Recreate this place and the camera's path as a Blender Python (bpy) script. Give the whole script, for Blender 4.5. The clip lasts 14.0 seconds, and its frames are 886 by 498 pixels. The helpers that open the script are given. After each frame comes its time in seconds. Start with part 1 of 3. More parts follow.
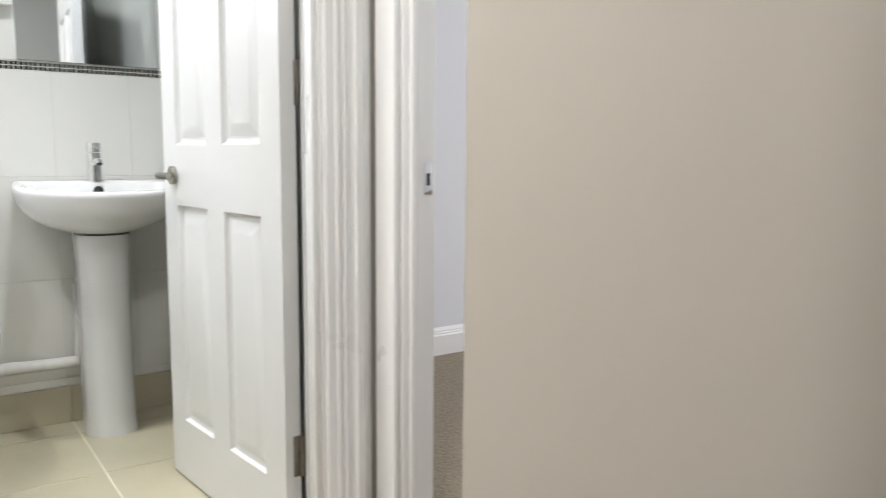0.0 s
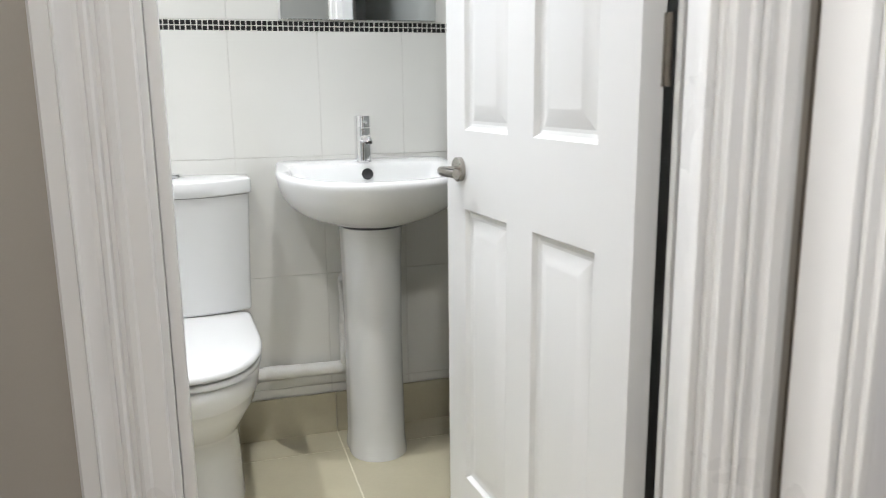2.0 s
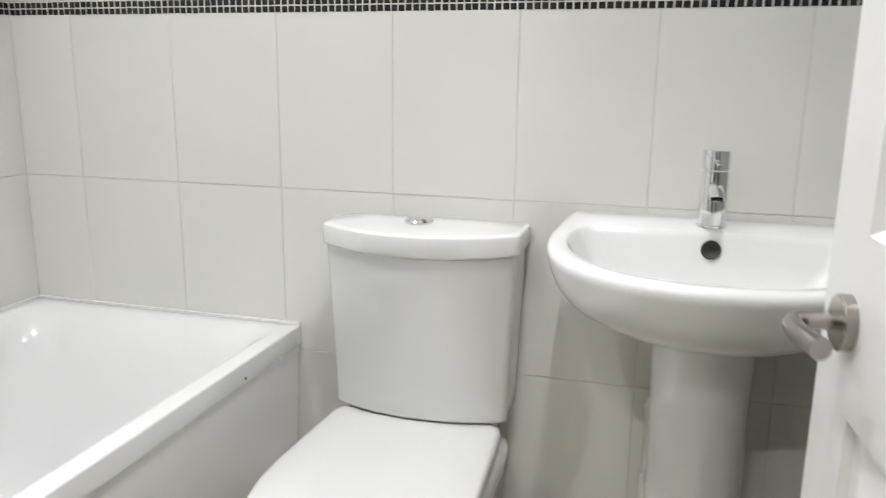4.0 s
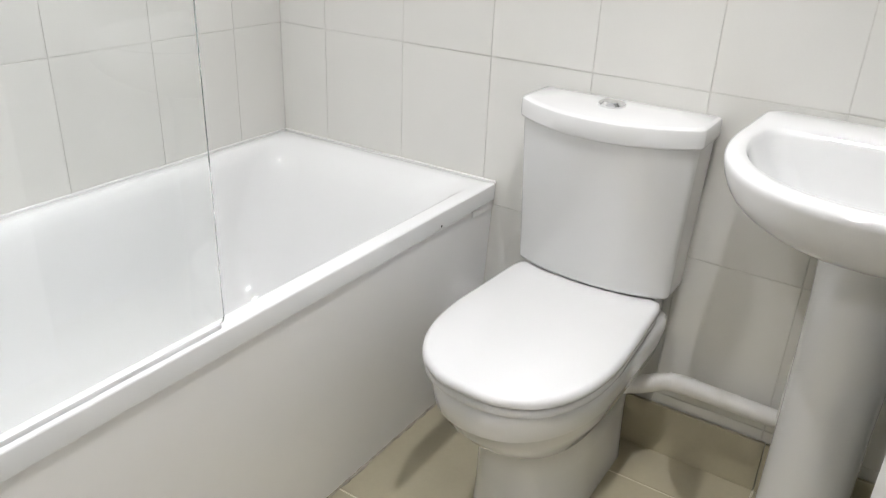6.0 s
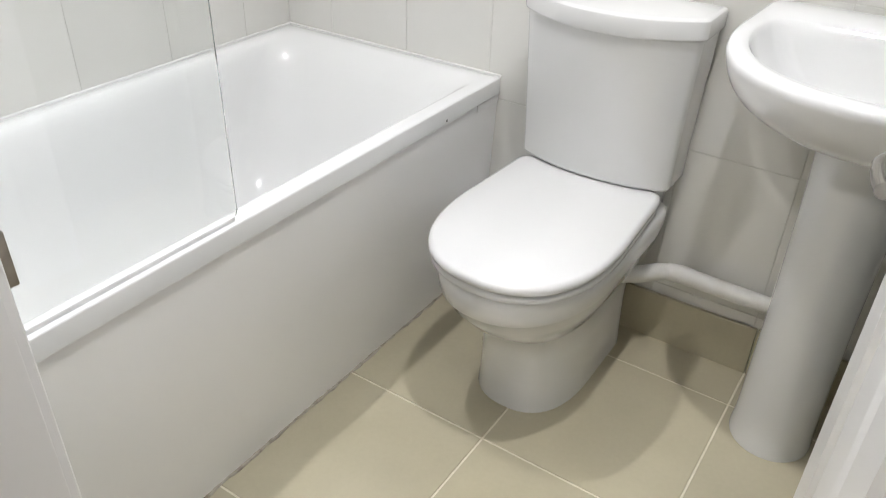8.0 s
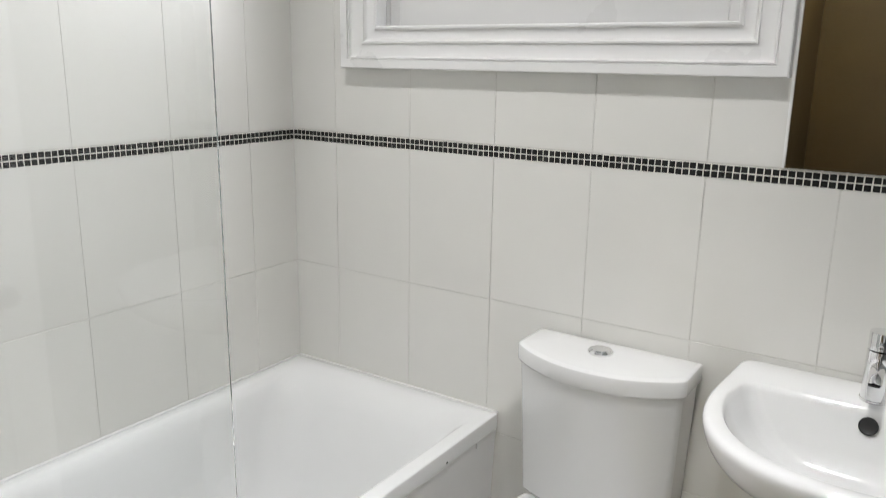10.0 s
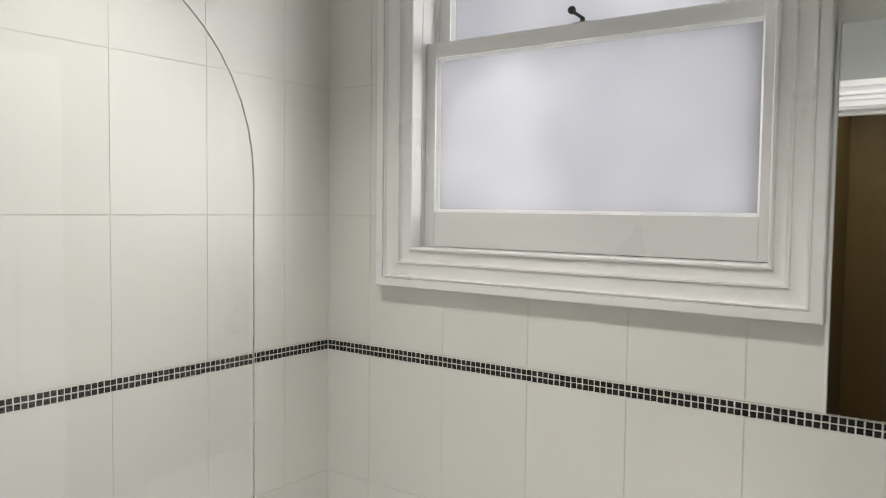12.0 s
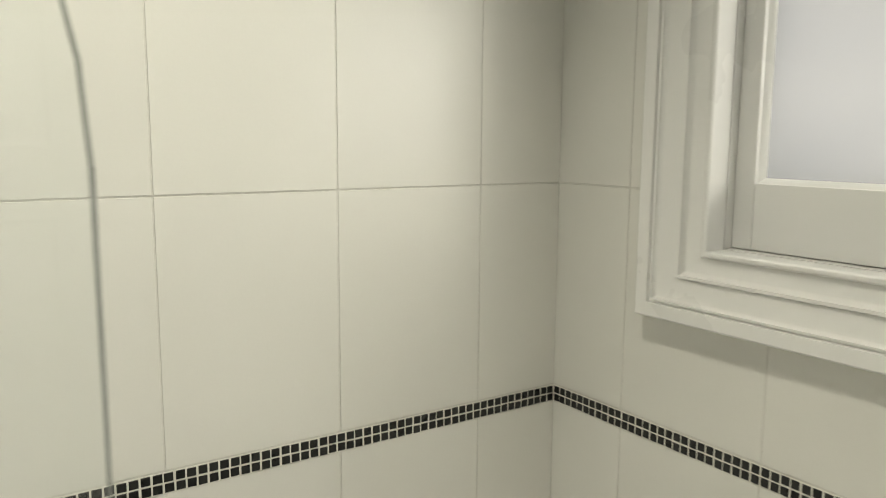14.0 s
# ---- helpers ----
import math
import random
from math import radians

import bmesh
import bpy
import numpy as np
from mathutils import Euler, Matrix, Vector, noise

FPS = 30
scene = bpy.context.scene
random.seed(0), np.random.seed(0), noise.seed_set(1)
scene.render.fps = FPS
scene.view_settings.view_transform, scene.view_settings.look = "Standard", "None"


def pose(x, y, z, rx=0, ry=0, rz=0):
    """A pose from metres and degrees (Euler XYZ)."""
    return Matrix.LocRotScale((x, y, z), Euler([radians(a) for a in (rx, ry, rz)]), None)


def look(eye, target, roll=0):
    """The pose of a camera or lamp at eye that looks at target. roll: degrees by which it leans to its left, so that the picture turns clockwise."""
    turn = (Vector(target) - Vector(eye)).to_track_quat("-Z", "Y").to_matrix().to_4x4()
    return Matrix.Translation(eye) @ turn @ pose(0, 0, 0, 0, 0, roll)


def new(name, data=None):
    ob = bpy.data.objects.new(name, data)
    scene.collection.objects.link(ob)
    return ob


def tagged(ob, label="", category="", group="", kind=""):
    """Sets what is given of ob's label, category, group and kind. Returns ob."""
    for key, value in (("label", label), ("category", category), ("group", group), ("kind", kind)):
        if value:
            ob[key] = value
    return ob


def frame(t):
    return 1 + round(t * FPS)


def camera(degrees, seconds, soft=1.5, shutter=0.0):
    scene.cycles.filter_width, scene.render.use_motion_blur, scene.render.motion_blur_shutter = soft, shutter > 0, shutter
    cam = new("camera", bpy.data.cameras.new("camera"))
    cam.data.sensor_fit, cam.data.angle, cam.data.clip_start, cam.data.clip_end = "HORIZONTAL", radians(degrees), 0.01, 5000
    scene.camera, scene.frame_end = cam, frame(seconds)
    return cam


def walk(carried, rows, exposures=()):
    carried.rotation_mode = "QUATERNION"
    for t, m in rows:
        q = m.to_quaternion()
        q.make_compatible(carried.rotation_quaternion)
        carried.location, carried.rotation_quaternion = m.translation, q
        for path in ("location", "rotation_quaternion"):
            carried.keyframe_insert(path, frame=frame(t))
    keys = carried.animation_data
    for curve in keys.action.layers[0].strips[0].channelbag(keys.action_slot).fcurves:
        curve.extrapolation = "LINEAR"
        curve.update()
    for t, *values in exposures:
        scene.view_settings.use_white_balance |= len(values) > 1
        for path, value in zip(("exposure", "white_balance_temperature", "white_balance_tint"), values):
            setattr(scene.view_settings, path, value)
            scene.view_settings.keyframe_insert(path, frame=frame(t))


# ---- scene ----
cam = camera(59.9, 14.0, soft=0.9, shutter=0.25)
PATH = [
    (0, (0.98, -2.986, 0.968), (2.125, -1.364, 0.727), 0.4),
    (0.5, (1.03, -2.834, 1.024), (1.842, -1.027, 0.749), -0.0),
    (1, (1.019, -2.755, 1.085), (1.67, -0.89, 0.775), -0.1),
    (1.5, (1.072, -2.576, 1.096), (1.711, -0.716, 0.732), -0.4),
    (2, (1.099, -2.324, 1.077), (1.669, -0.451, 0.671), -0.6),
    (2.5, (1.165, -2.094, 1.037), (1.509, -0.167, 0.629), -0.2),
    (3, (1.299, -1.92, 1.05), (1.368, 0.038, 0.65), -0.1),
    (3.5, (1.402, -1.701, 1.071), (1.182, 0.246, 0.667), 0.3),
    (4, (1.449, -1.483, 1.122), (0.919, 0.396, 0.685), 0.7),
    (4.2, (1.477, -1.422, 1.186), (0.806, 0.395, 0.687), 0.2),
    (6.3, (1.563, -1.591, 1.236), (0.602, -0.115, 0.289), 1.8),
    (6.5, (1.57, -1.593, 1.225), (0.632, -0.156, 0.197), 1.7),
    (7, (1.581, -1.597, 1.21), (0.686, -0.225, 0.063), 1.7),
    (7.2, (1.581, -1.597, 1.211), (0.703, -0.237, 0.037), 1.7),
    (9.3, (1.602, -1.63, 1.405), (0.577, -0.064, 0.701), 1.5),
    (9.5, (1.593, -1.629, 1.432), (0.557, -0.042, 0.794), 1.1),
    (10, (1.601, -1.626, 1.472), (0.528, -0.006, 0.997), 0.9),
    (10.5, (1.606, -1.634, 1.52), (0.512, 0.007, 1.185), 0.9),
    (11, (1.609, -1.64, 1.568), (0.502, 0.011, 1.346), 0.8),
    (11.5, (1.613, -1.638, 1.613), (0.489, 0.01, 1.472), 0.7),
    (12, (1.584, -1.614, 1.663), (0.411, 0.002, 1.556), 0.7),
    (12.5, (1.403, -1.517, 1.702), (0.181, 0.057, 1.541), 0.7),
    (13, (1.251, -1.376, 1.689), (-0.017, 0.151, 1.447), 0.6),
    (13.5, (1.091, -1.134, 1.715), (-0.323, 0.249, 1.426), 0.4),
    (14, (0.997, -0.912, 1.711), (-0.646, 0.192, 1.428), 0.4),
]
EXPOSURES = [(0.0, 0.20, 6300, 10), (1.2, 0.06, 6250, 10), (2.5, 0.10, 6250, 11), (3.2, 0.02, 6350, 11), (4.0, -0.13, 6450, 12), (6.5, -0.08, 6450, 13), (7.2, -0.06, 6450, 13), (9.5, -0.29, 6400, 12), (10.5, -0.47, 6650, 12), (11.5, -0.57, 6800, 11), (12.5, -0.70, 7000, 9), (13.5, -0.74, 7500, 5), (14.0, -0.76, 7750, 3)]
walk(cam, [(t, look(eye, target, roll)) for t, eye, target, roll in PATH], EXPOSURES)

# ---- world and lights ----
world = bpy.data.worlds.new("sky")
scene.world = world
world.use_nodes = True
wn = world.node_tree.nodes
sky = wn.new("ShaderNodeTexSky")
sky.sky_type = "NISHITA"
sky.sun_disc = False
sky.sun_elevation = radians(28)
sky.sun_rotation = radians(150)
world.node_tree.links.new(sky.outputs[0], wn["Background"].inputs[0])
wn["Background"].inputs[1].default_value = 0.05


def lamp(name, kind, where, target, power, color, size=0.06, cone=120, blend=0.6, ratio=1.0):
    data = bpy.data.lights.new(name, kind)
    data.energy, data.color = power, color
    if kind == "SPOT":
        data.shadow_soft_size, data.spot_size, data.spot_blend = size, radians(cone), blend
    elif kind == "AREA":
        data.shape, data.size, data.size_y = "RECTANGLE", size, size * ratio
    elif kind == "POINT":
        data.shadow_soft_size = size
    elif kind == "SUN":
        data.angle = radians(size)
    ob = new(name, data)
    ob.matrix_world = look(where, target)
    return ob


CEIL = 2.70
NEUTRAL = (1.0, 1.0, 0.985)
BATH_SPOTS = [(0.47, -0.80), (1.38, -0.86)]
for (sx, sy), power in zip(BATH_SPOTS, (84, 92)):
    lamp("downlight_lamp", "SPOT", (sx, sy, CEIL - 0.02), (sx, sy, 0), power, NEUTRAL, 0.022, 106, 1.0)
lamp("side_room_lamp", "POINT", (-0.25, -1.95, 2.15), (-0.25, -1.95, 0), 110, (1.0, 0.97, 0.93), 0.12)
# Added fill that lifts the hall architraves; no such source is known.
lamp("hall_fill_spot", "SPOT", (1.10, -2.62, CEIL - 0.02), (1.10, -2.62, 0), 96, (1.0, 0.975, 0.94), 0.045, 150, 0.8)
# Fill lamp added against the closed bedroom wall; no window or fitting there.
lamp("bedroom_fill", "AREA", (5.9, -1.8, 1.5), (0, -1.8, 1.3), 88, (1.0, 0.985, 0.99), 1.3)
lamp("window_daylight", "AREA", (0.757, 0.0875, 1.857), (0.757, -1.0, 1.857), 12.0, (0.93, 0.95, 1.0), 0.815, ratio=0.49)
lamp("window_daylight", "AREA", (0.757, 0.134, 2.317), (0.757, -1.0, 2.317), 13.0, (0.93, 0.95, 1.0), 0.80, ratio=0.53)
# Extra outdoor lamp: its patch on the left wall imitates the window's reflection.
lamp("window_daylight", "AREA", (1.80, 0.86, 2.10), (0.0, -0.20, 1.82), 30.0, (0.97, 0.98, 1.0), 0.7)
lamp("window_daylight", "AREA", (0.42, 0.32, 1.95), (0.60, 0.08, 1.84), 3.2, (1.0, 0.98, 0.96), 0.30)


# ---- materials ----
def mat(name, color, rough=0.5, metal=0.0, vary=0.06, vscale=6.0, grain=0.0, gscale=250.0, bump=0.0, bscale=60.0, coat=0.0,
        stain=None, stain_scale=3.0, stain_amount=0.0, per_piece=0.0, rvary=0.015, spec=0.5):
    m = bpy.data.materials.new(name)
    m.use_nodes = True
    nt = m.node_tree
    n, l = nt.nodes, nt.links
    b = n["Principled BSDF"]
    b.inputs["Metallic"].default_value = metal
    b.inputs["Coat Weight"].default_value = coat
    b.inputs["Coat Roughness"].default_value = 0.06
    b.inputs["Specular IOR Level"].default_value = spec
    tc = n.new("ShaderNodeTexCoord")
    obj = tc.outputs["Object"]
    big = n.new("ShaderNodeTexNoise")
    big.inputs["Scale"].default_value, big.inputs["Detail"].default_value = vscale, 4
    fine = n.new("ShaderNodeTexNoise")
    fine.inputs["Scale"].default_value, fine.inputs["Detail"].default_value = gscale, 3
    geo = n.new("ShaderNodeNewGeometry")
    for tex in (big, fine):
        l.new(geo.outputs["Position"], tex.inputs["Vector"])

    def ramp(src, lo, hi, a=0.15, c=0.85):
        r = n.new("ShaderNodeMapRange")
        r.inputs["From Min"].default_value, r.inputs["From Max"].default_value = a, c
        r.inputs["To Min"].default_value, r.inputs["To Max"].default_value = lo, hi
        l.new(src, r.inputs["Value"])
        return r.outputs["Result"]

    v = ramp(big.outputs["Fac"], 1 - vary, 1 + vary)
    if grain:
        mul = n.new("ShaderNodeMath")
        mul.operation = "MULTIPLY"
        l.new(v, mul.inputs[0])
        l.new(ramp(fine.outputs["Fac"], 1 - grain, 1 + grain), mul.inputs[1])
        v = mul.outputs[0]
    if per_piece:
        info = n.new("ShaderNodeObjectInfo")
        mul = n.new("ShaderNodeMath")
        mul.operation = "MULTIPLY"
        l.new(v, mul.inputs[0])
        l.new(ramp(info.outputs["Random"], 1 - per_piece, 1 + per_piece, 0, 1), mul.inputs[1])
        v = mul.outputs[0]
    sc = n.new("ShaderNodeVectorMath")
    sc.operation = "SCALE"
    sc.inputs[0].default_value = color[:3]
    l.new(v, sc.inputs["Scale"])
    out = sc.outputs["Vector"]
    if stain:
        st = n.new("ShaderNodeTexNoise")
        st.inputs["Scale"].default_value, st.inputs["Detail"].default_value = stain_scale, 6
        l.new(geo.outputs["Position"], st.inputs["Vector"])
        mix = n.new("ShaderNodeMix")
        mix.data_type = "RGBA"
        l.new(ramp(st.outputs["Fac"], 0, stain_amount, 0.5, 0.75), mix.inputs["Factor"])
        l.new(out, mix.inputs["A"])
        mix.inputs["B"].default_value = (*stain, 1)
        out = mix.outputs["Result"]
    l.new(out, b.inputs["Base Color"])
    l.new(ramp(big.outputs["Fac"], max(0.02, rough - rvary), min(1, rough + rvary)), b.inputs["Roughness"])
    if bump:
        bt = n.new("ShaderNodeTexNoise")
        bt.inputs["Scale"].default_value, bt.inputs["Detail"].default_value = bscale, 4
        l.new(geo.outputs["Position"], bt.inputs["Vector"])
        bp = n.new("ShaderNodeBump")
        bp.inputs["Strength"].default_value, bp.inputs["Distance"].default_value = bump, 0.01
        l.new(bt.outputs["Fac"], bp.inputs["Height"])
        l.new(bp.outputs["Normal"], b.inputs["Normal"])
    return m


M_TILE = mat("cream_wall_tile", (0.70, 0.692, 0.657), 0.2, vary=0.02, vscale=5, grain=0.01, per_piece=0.02, rvary=0.01, spec=0.9)
M_GROUT = mat("grout", (0.61, 0.60, 0.565), 0.9, vary=0.12, vscale=9, grain=0.1, bump=0.2, bscale=400)
M_MOSAIC = mat("black_mosaic", (0.008, 0.008, 0.0075), 0.3, vary=0.3, vscale=40, per_piece=0.55, rvary=0.08)
M_MGROUT = mat("mosaic_grout", (0.76, 0.75, 0.69), 0.85, vary=0.08, grain=0.08)
M_FLOOR = mat("olive_beige_floor_tile", (0.475, 0.435, 0.315), 0.34, vary=0.07, vscale=7, grain=0.03, gscale=90,
              stain=(0.425, 0.385, 0.27), stain_scale=5, stain_amount=0.5, per_piece=0.05)
M_FGROUT = mat("floor_grout", (0.74, 0.70, 0.58), 0.9, vary=0.15, grain=0.1, bump=0.2, bscale=300)
M_CERAMIC = mat("white_ceramic", (0.73, 0.733, 0.728), 0.09, vary=0.012, vscale=3, coat=0.4, rvary=0.01)
M_SEAT = mat("white_seat_plastic", (0.69, 0.69, 0.687), 0.22, vary=0.01, vscale=4, rvary=0.01)
M_ACRYLIC = mat("white_bath_acrylic", (0.73, 0.734, 0.73), 0.10, vary=0.012, vscale=3, rvary=0.01)
M_PANEL = mat("bath_panel_white", (0.83, 0.828, 0.82), 0.3, vary=0.02, vscale=4)
M_GLOSS = mat("white_gloss_paint", (0.74, 0.736, 0.726), 0.28, vary=0.015, vscale=5)
M_DOOR = mat("white_door_paint", (0.73, 0.728, 0.718), 0.3, vary=0.015, vscale=5)
M_CHROME = mat("chrome", (0.85, 0.85, 0.86), 0.06, 1.0, vary=0.02, rvary=0.01)
M_SATIN = mat("satin_nickel", (0.36, 0.34, 0.31), 0.22, 1.0, vary=0.05, grain=0.04)
M_STEEL = mat("worn_steel", (0.34, 0.31, 0.27), 0.38, 1.0, vary=0.2, vscale=60)
# Black of small parts; also stands in for the shade inside holes.
M_DARK = mat("black_parts_hole_shade", (0.015, 0.015, 0.015), 0.5)
M_PIPE = mat("white_plastic_pipe", (0.74, 0.73, 0.70), 0.4, vary=0.04, vscale=12, stain=(0.5, 0.47, 0.4), stain_scale=14, stain_amount=0.4)
M_HALL = mat("beige_emulsion", (0.385, 0.357, 0.312), 0.8, vary=0.02, vscale=3, grain=0.012, gscale=500)
M_GREY = mat("pale_grey_emulsion", (0.63, 0.635, 0.655), 0.8, vary=0.015, vscale=3, grain=0.01, gscale=500)
M_BGREY = mat("green_grey_emulsion", (0.31, 0.32, 0.305), 0.8, vary=0.015, vscale=3, grain=0.01, gscale=500)
M_CEIL = mat("ceiling_white", (0.62, 0.62, 0.61), 0.85, vary=0.015)
M_CARPET = mat("brown_loop_carpet", (0.295, 0.25, 0.19), 0.95, vary=0.1, vscale=5, grain=0.35, gscale=75, bump=1.0, bscale=90, spec=0.1)
M_GLASSEDGE = mat("dark_glass_edge", (0.30, 0.315, 0.30), 0.25)
M_SEAL = mat("grimy_sealant", (0.40, 0.37, 0.31), 0.5, vary=0.1, vscale=30, stain=(0.16, 0.13, 0.1), stain_scale=45, stain_amount=0.9)
# Brown that puts the darkness of the unlit beige hall into the colour.
M_BROWN = mat("unlit_hall_brown", (0.085, 0.056, 0.016), 0.5, vary=0.15, vscale=4, grain=0.08)
M_OUT = mat("rendered_brick", (0.35, 0.3, 0.26), 0.9, vary=0.1)


def mat_mirror():
    m = mat("mirror_silver", (0.9, 0.91, 0.9), 0.02, 1.0, vary=0.0, rvary=0.0)
    return m


def mat_glass(name, tint, rough):
    m = bpy.data.materials.new(name)
    m.use_nodes = True
    n, l = m.node_tree.nodes, m.node_tree.links
    b = n["Principled BSDF"]
    b.inputs["Base Color"].default_value = (*tint, 1)
    b.inputs["Transmission Weight"].default_value = 1.0
    b.inputs["Roughness"].default_value = rough
    b.inputs["IOR"].default_value = 1.45
    return m


def mat_frosted():
    m = bpy.data.materials.new("frosted_glass")
    m.use_nodes = True
    n, l = m.node_tree.nodes, m.node_tree.links
    b = n["Principled BSDF"]
    b.inputs["Base Color"].default_value = (0.85, 0.87, 0.9, 1)
    b.inputs["Roughness"].default_value = 0.45
    tr = n.new("ShaderNodeBsdfTranslucent")
    # Noise in the translucent colour imitates uneven light from outdoors.
    glow_noise = n.new("ShaderNodeTexNoise")
    glow_noise.inputs["Scale"].default_value, glow_noise.inputs["Detail"].default_value = 2.2, 2
    place = n.new("ShaderNodeNewGeometry")
    l.new(place.outputs["Position"], glow_noise.inputs["Vector"])
    tint = n.new("ShaderNodeMix")
    tint.data_type = "RGBA"
    span = n.new("ShaderNodeMapRange")
    span.inputs["From Min"].default_value, span.inputs["From Max"].default_value = 0.38, 0.62
    l.new(glow_noise.outputs["Fac"], span.inputs["Value"])
    l.new(span.outputs["Result"], tint.inputs["Factor"])
    tint.inputs["A"].default_value = (0.228, 0.231, 0.242, 1)
    tint.inputs["B"].default_value = (0.290, 0.291, 0.300, 1)
    l.new(tint.outputs["Result"], tr.inputs["Color"])
    mix = n.new("ShaderNodeMixShader")
    mix.inputs["Fac"].default_value = 0.85
    l.new(b.outputs[0], mix.inputs[1])
    l.new(tr.outputs[0], mix.inputs[2])
    nz = n.new("ShaderNodeTexNoise")
    nz.inputs["Scale"].default_value = 700
    bp = n.new("ShaderNodeBump")
    bp.inputs["Strength"].default_value, bp.inputs["Distance"].default_value = 0.15, 0.002
    l.new(nz.outputs["Fac"], bp.inputs["Height"])
    l.new(bp.outputs["Normal"], b.inputs["Normal"])
    l.new(mix.outputs[0], n["Material Output"].inputs["Surface"])
    return m


def mat_lit(name, color, strength):
    m = bpy.data.materials.new(name)
    m.use_nodes = True
    b = m.node_tree.nodes["Principled BSDF"]
    b.inputs["Emission Color"].default_value = (*color, 1)
    b.inputs["Emission Strength"].default_value = strength
    return m


M_MIRROR = mat_mirror()
M_CLEAR = mat_glass("clear_screen_glass", (0.975, 0.99, 0.985), 0.0)
M_FROST = mat_frosted()
M_LAMP = mat_lit("lamp_lens", (1.0, 0.95, 0.85), 6.0)


# ---- mesh helpers ----
def finish(name, bm, material, smooth=True, angle=35):
    bmesh.ops.recalc_face_normals(bm, faces=bm.faces)
    me = bpy.data.meshes.new(name)
    bm.to_mesh(me)
    bm.free()
    me.materials.append(material)
    if smooth:
        me.shade_smooth()
        me.set_sharp_from_angle(angle=radians(angle))
    return me


def part(name, bm, material, parent=None, label="", smooth=True, angle=35):
    ob = new(name, finish(name, bm, material, smooth, angle))
    if parent:
        ob.parent = parent
    if label:
        tagged(ob, label)
    return ob


def thing(name, label, category, where=(0, 0, 0), rz=0, group="", kind=""):
    ob = new(name)
    ob.empty_display_size = 0.05
    ob.matrix_world = pose(*where, 0, 0, rz)
    return tagged(ob, label, category, group, kind)


def box(bm, x0, x1, y0, y1, z0, z1, bevel=0.0, seg=2):
    r = bmesh.ops.create_cube(bm, size=1, matrix=Matrix.Translation(((x0 + x1) / 2, (y0 + y1) / 2, (z0 + z1) / 2))
                              @ Matrix.Diagonal((x1 - x0, y1 - y0, z1 - z0, 1)))
    if bevel:
        vs = set(r["verts"])
        es = [e for e in bm.edges if e.verts[0] in vs and e.verts[1] in vs]
        bmesh.ops.bevel(bm, geom=es, offset=bevel, segments=seg, profile=0.5, affect="EDGES")
    return bm


def boxes(*items, bevel=0.0):
    bm = bmesh.new()
    for it in items:
        box(bm, *it, bevel=bevel)
    return bm


def loft(sections, cap0=True, cap1=True, bm=None, closed=True):
    bm = bm or bmesh.new()
    rings = [[bm.verts.new(p) for p in s] for s in sections]
    k = len(rings[0])
    for a, b in zip(rings, rings[1:]):
        for i in range(k if closed else k - 1):
            j = (i + 1) % k
            bm.faces.new((a[i], a[j], b[j], b[i]))
    if cap0:
        bm.faces.new(rings[0][::-1])
    if cap1:
        bm.faces.new(rings[-1])
    return bm


def cyl(bm, a, b, r0, r1=None, seg=24, caps=True):
    a, b = Vector(a), Vector(b)
    r1 = r0 if r1 is None else r1
    q = (b - a).to_track_quat("Z", "Y").to_matrix()
    ring = lambda c, r: [c + q @ Vector((r * math.cos(2 * math.pi * i / seg), r * math.sin(2 * math.pi * i / seg), 0)) for i in range(seg)]
    return loft([ring(a, r0), ring(b, r1)], caps, caps, bm)


def lathe(bm, c, axis, prof, seg=28, cap0=True, cap1=True):
    """prof: (distance along axis, radius) rings."""
    c, axis = Vector(c), Vector(axis).normalized()
    q = axis.to_track_quat("Z", "Y").to_matrix()
    secs = [[c + axis * d + q @ Vector((r * math.cos(2 * math.pi * i / seg), r * math.sin(2 * math.pi * i / seg), 0)) for i in range(seg)] for d, r in prof]
    return loft(secs, cap0, cap1, bm)


def tube(points, r, seg=14, bm=None):
    pts = [Vector(p) for p in points]
    secs = []
    for i, p in enumerate(pts):
        d = (pts[min(i + 1, len(pts) - 1)] - pts[max(i - 1, 0)]).normalized()
        q = d.to_track_quat("Z", "Y").to_matrix()
        rr = r[i] if isinstance(r, (list, tuple)) else r
        secs.append([p + q @ Vector((rr * math.cos(2 * math.pi * k / seg), rr * math.sin(2 * math.pi * k / seg), 0)) for k in range(seg)])
    return loft(secs, True, True, bm)


def resample(pts, n):
    """n points at even steps along a closed outline, from its first point."""
    p = np.array(list(pts) + [pts[0]], float)
    d = np.r_[0, np.cumsum(np.linalg.norm(np.diff(p, axis=0), axis=1))]
    s = np.linspace(0, d[-1], n, endpoint=False)
    return [tuple(float(np.interp(v, d, p[:, k])) for k in range(p.shape[1])) for v in s]


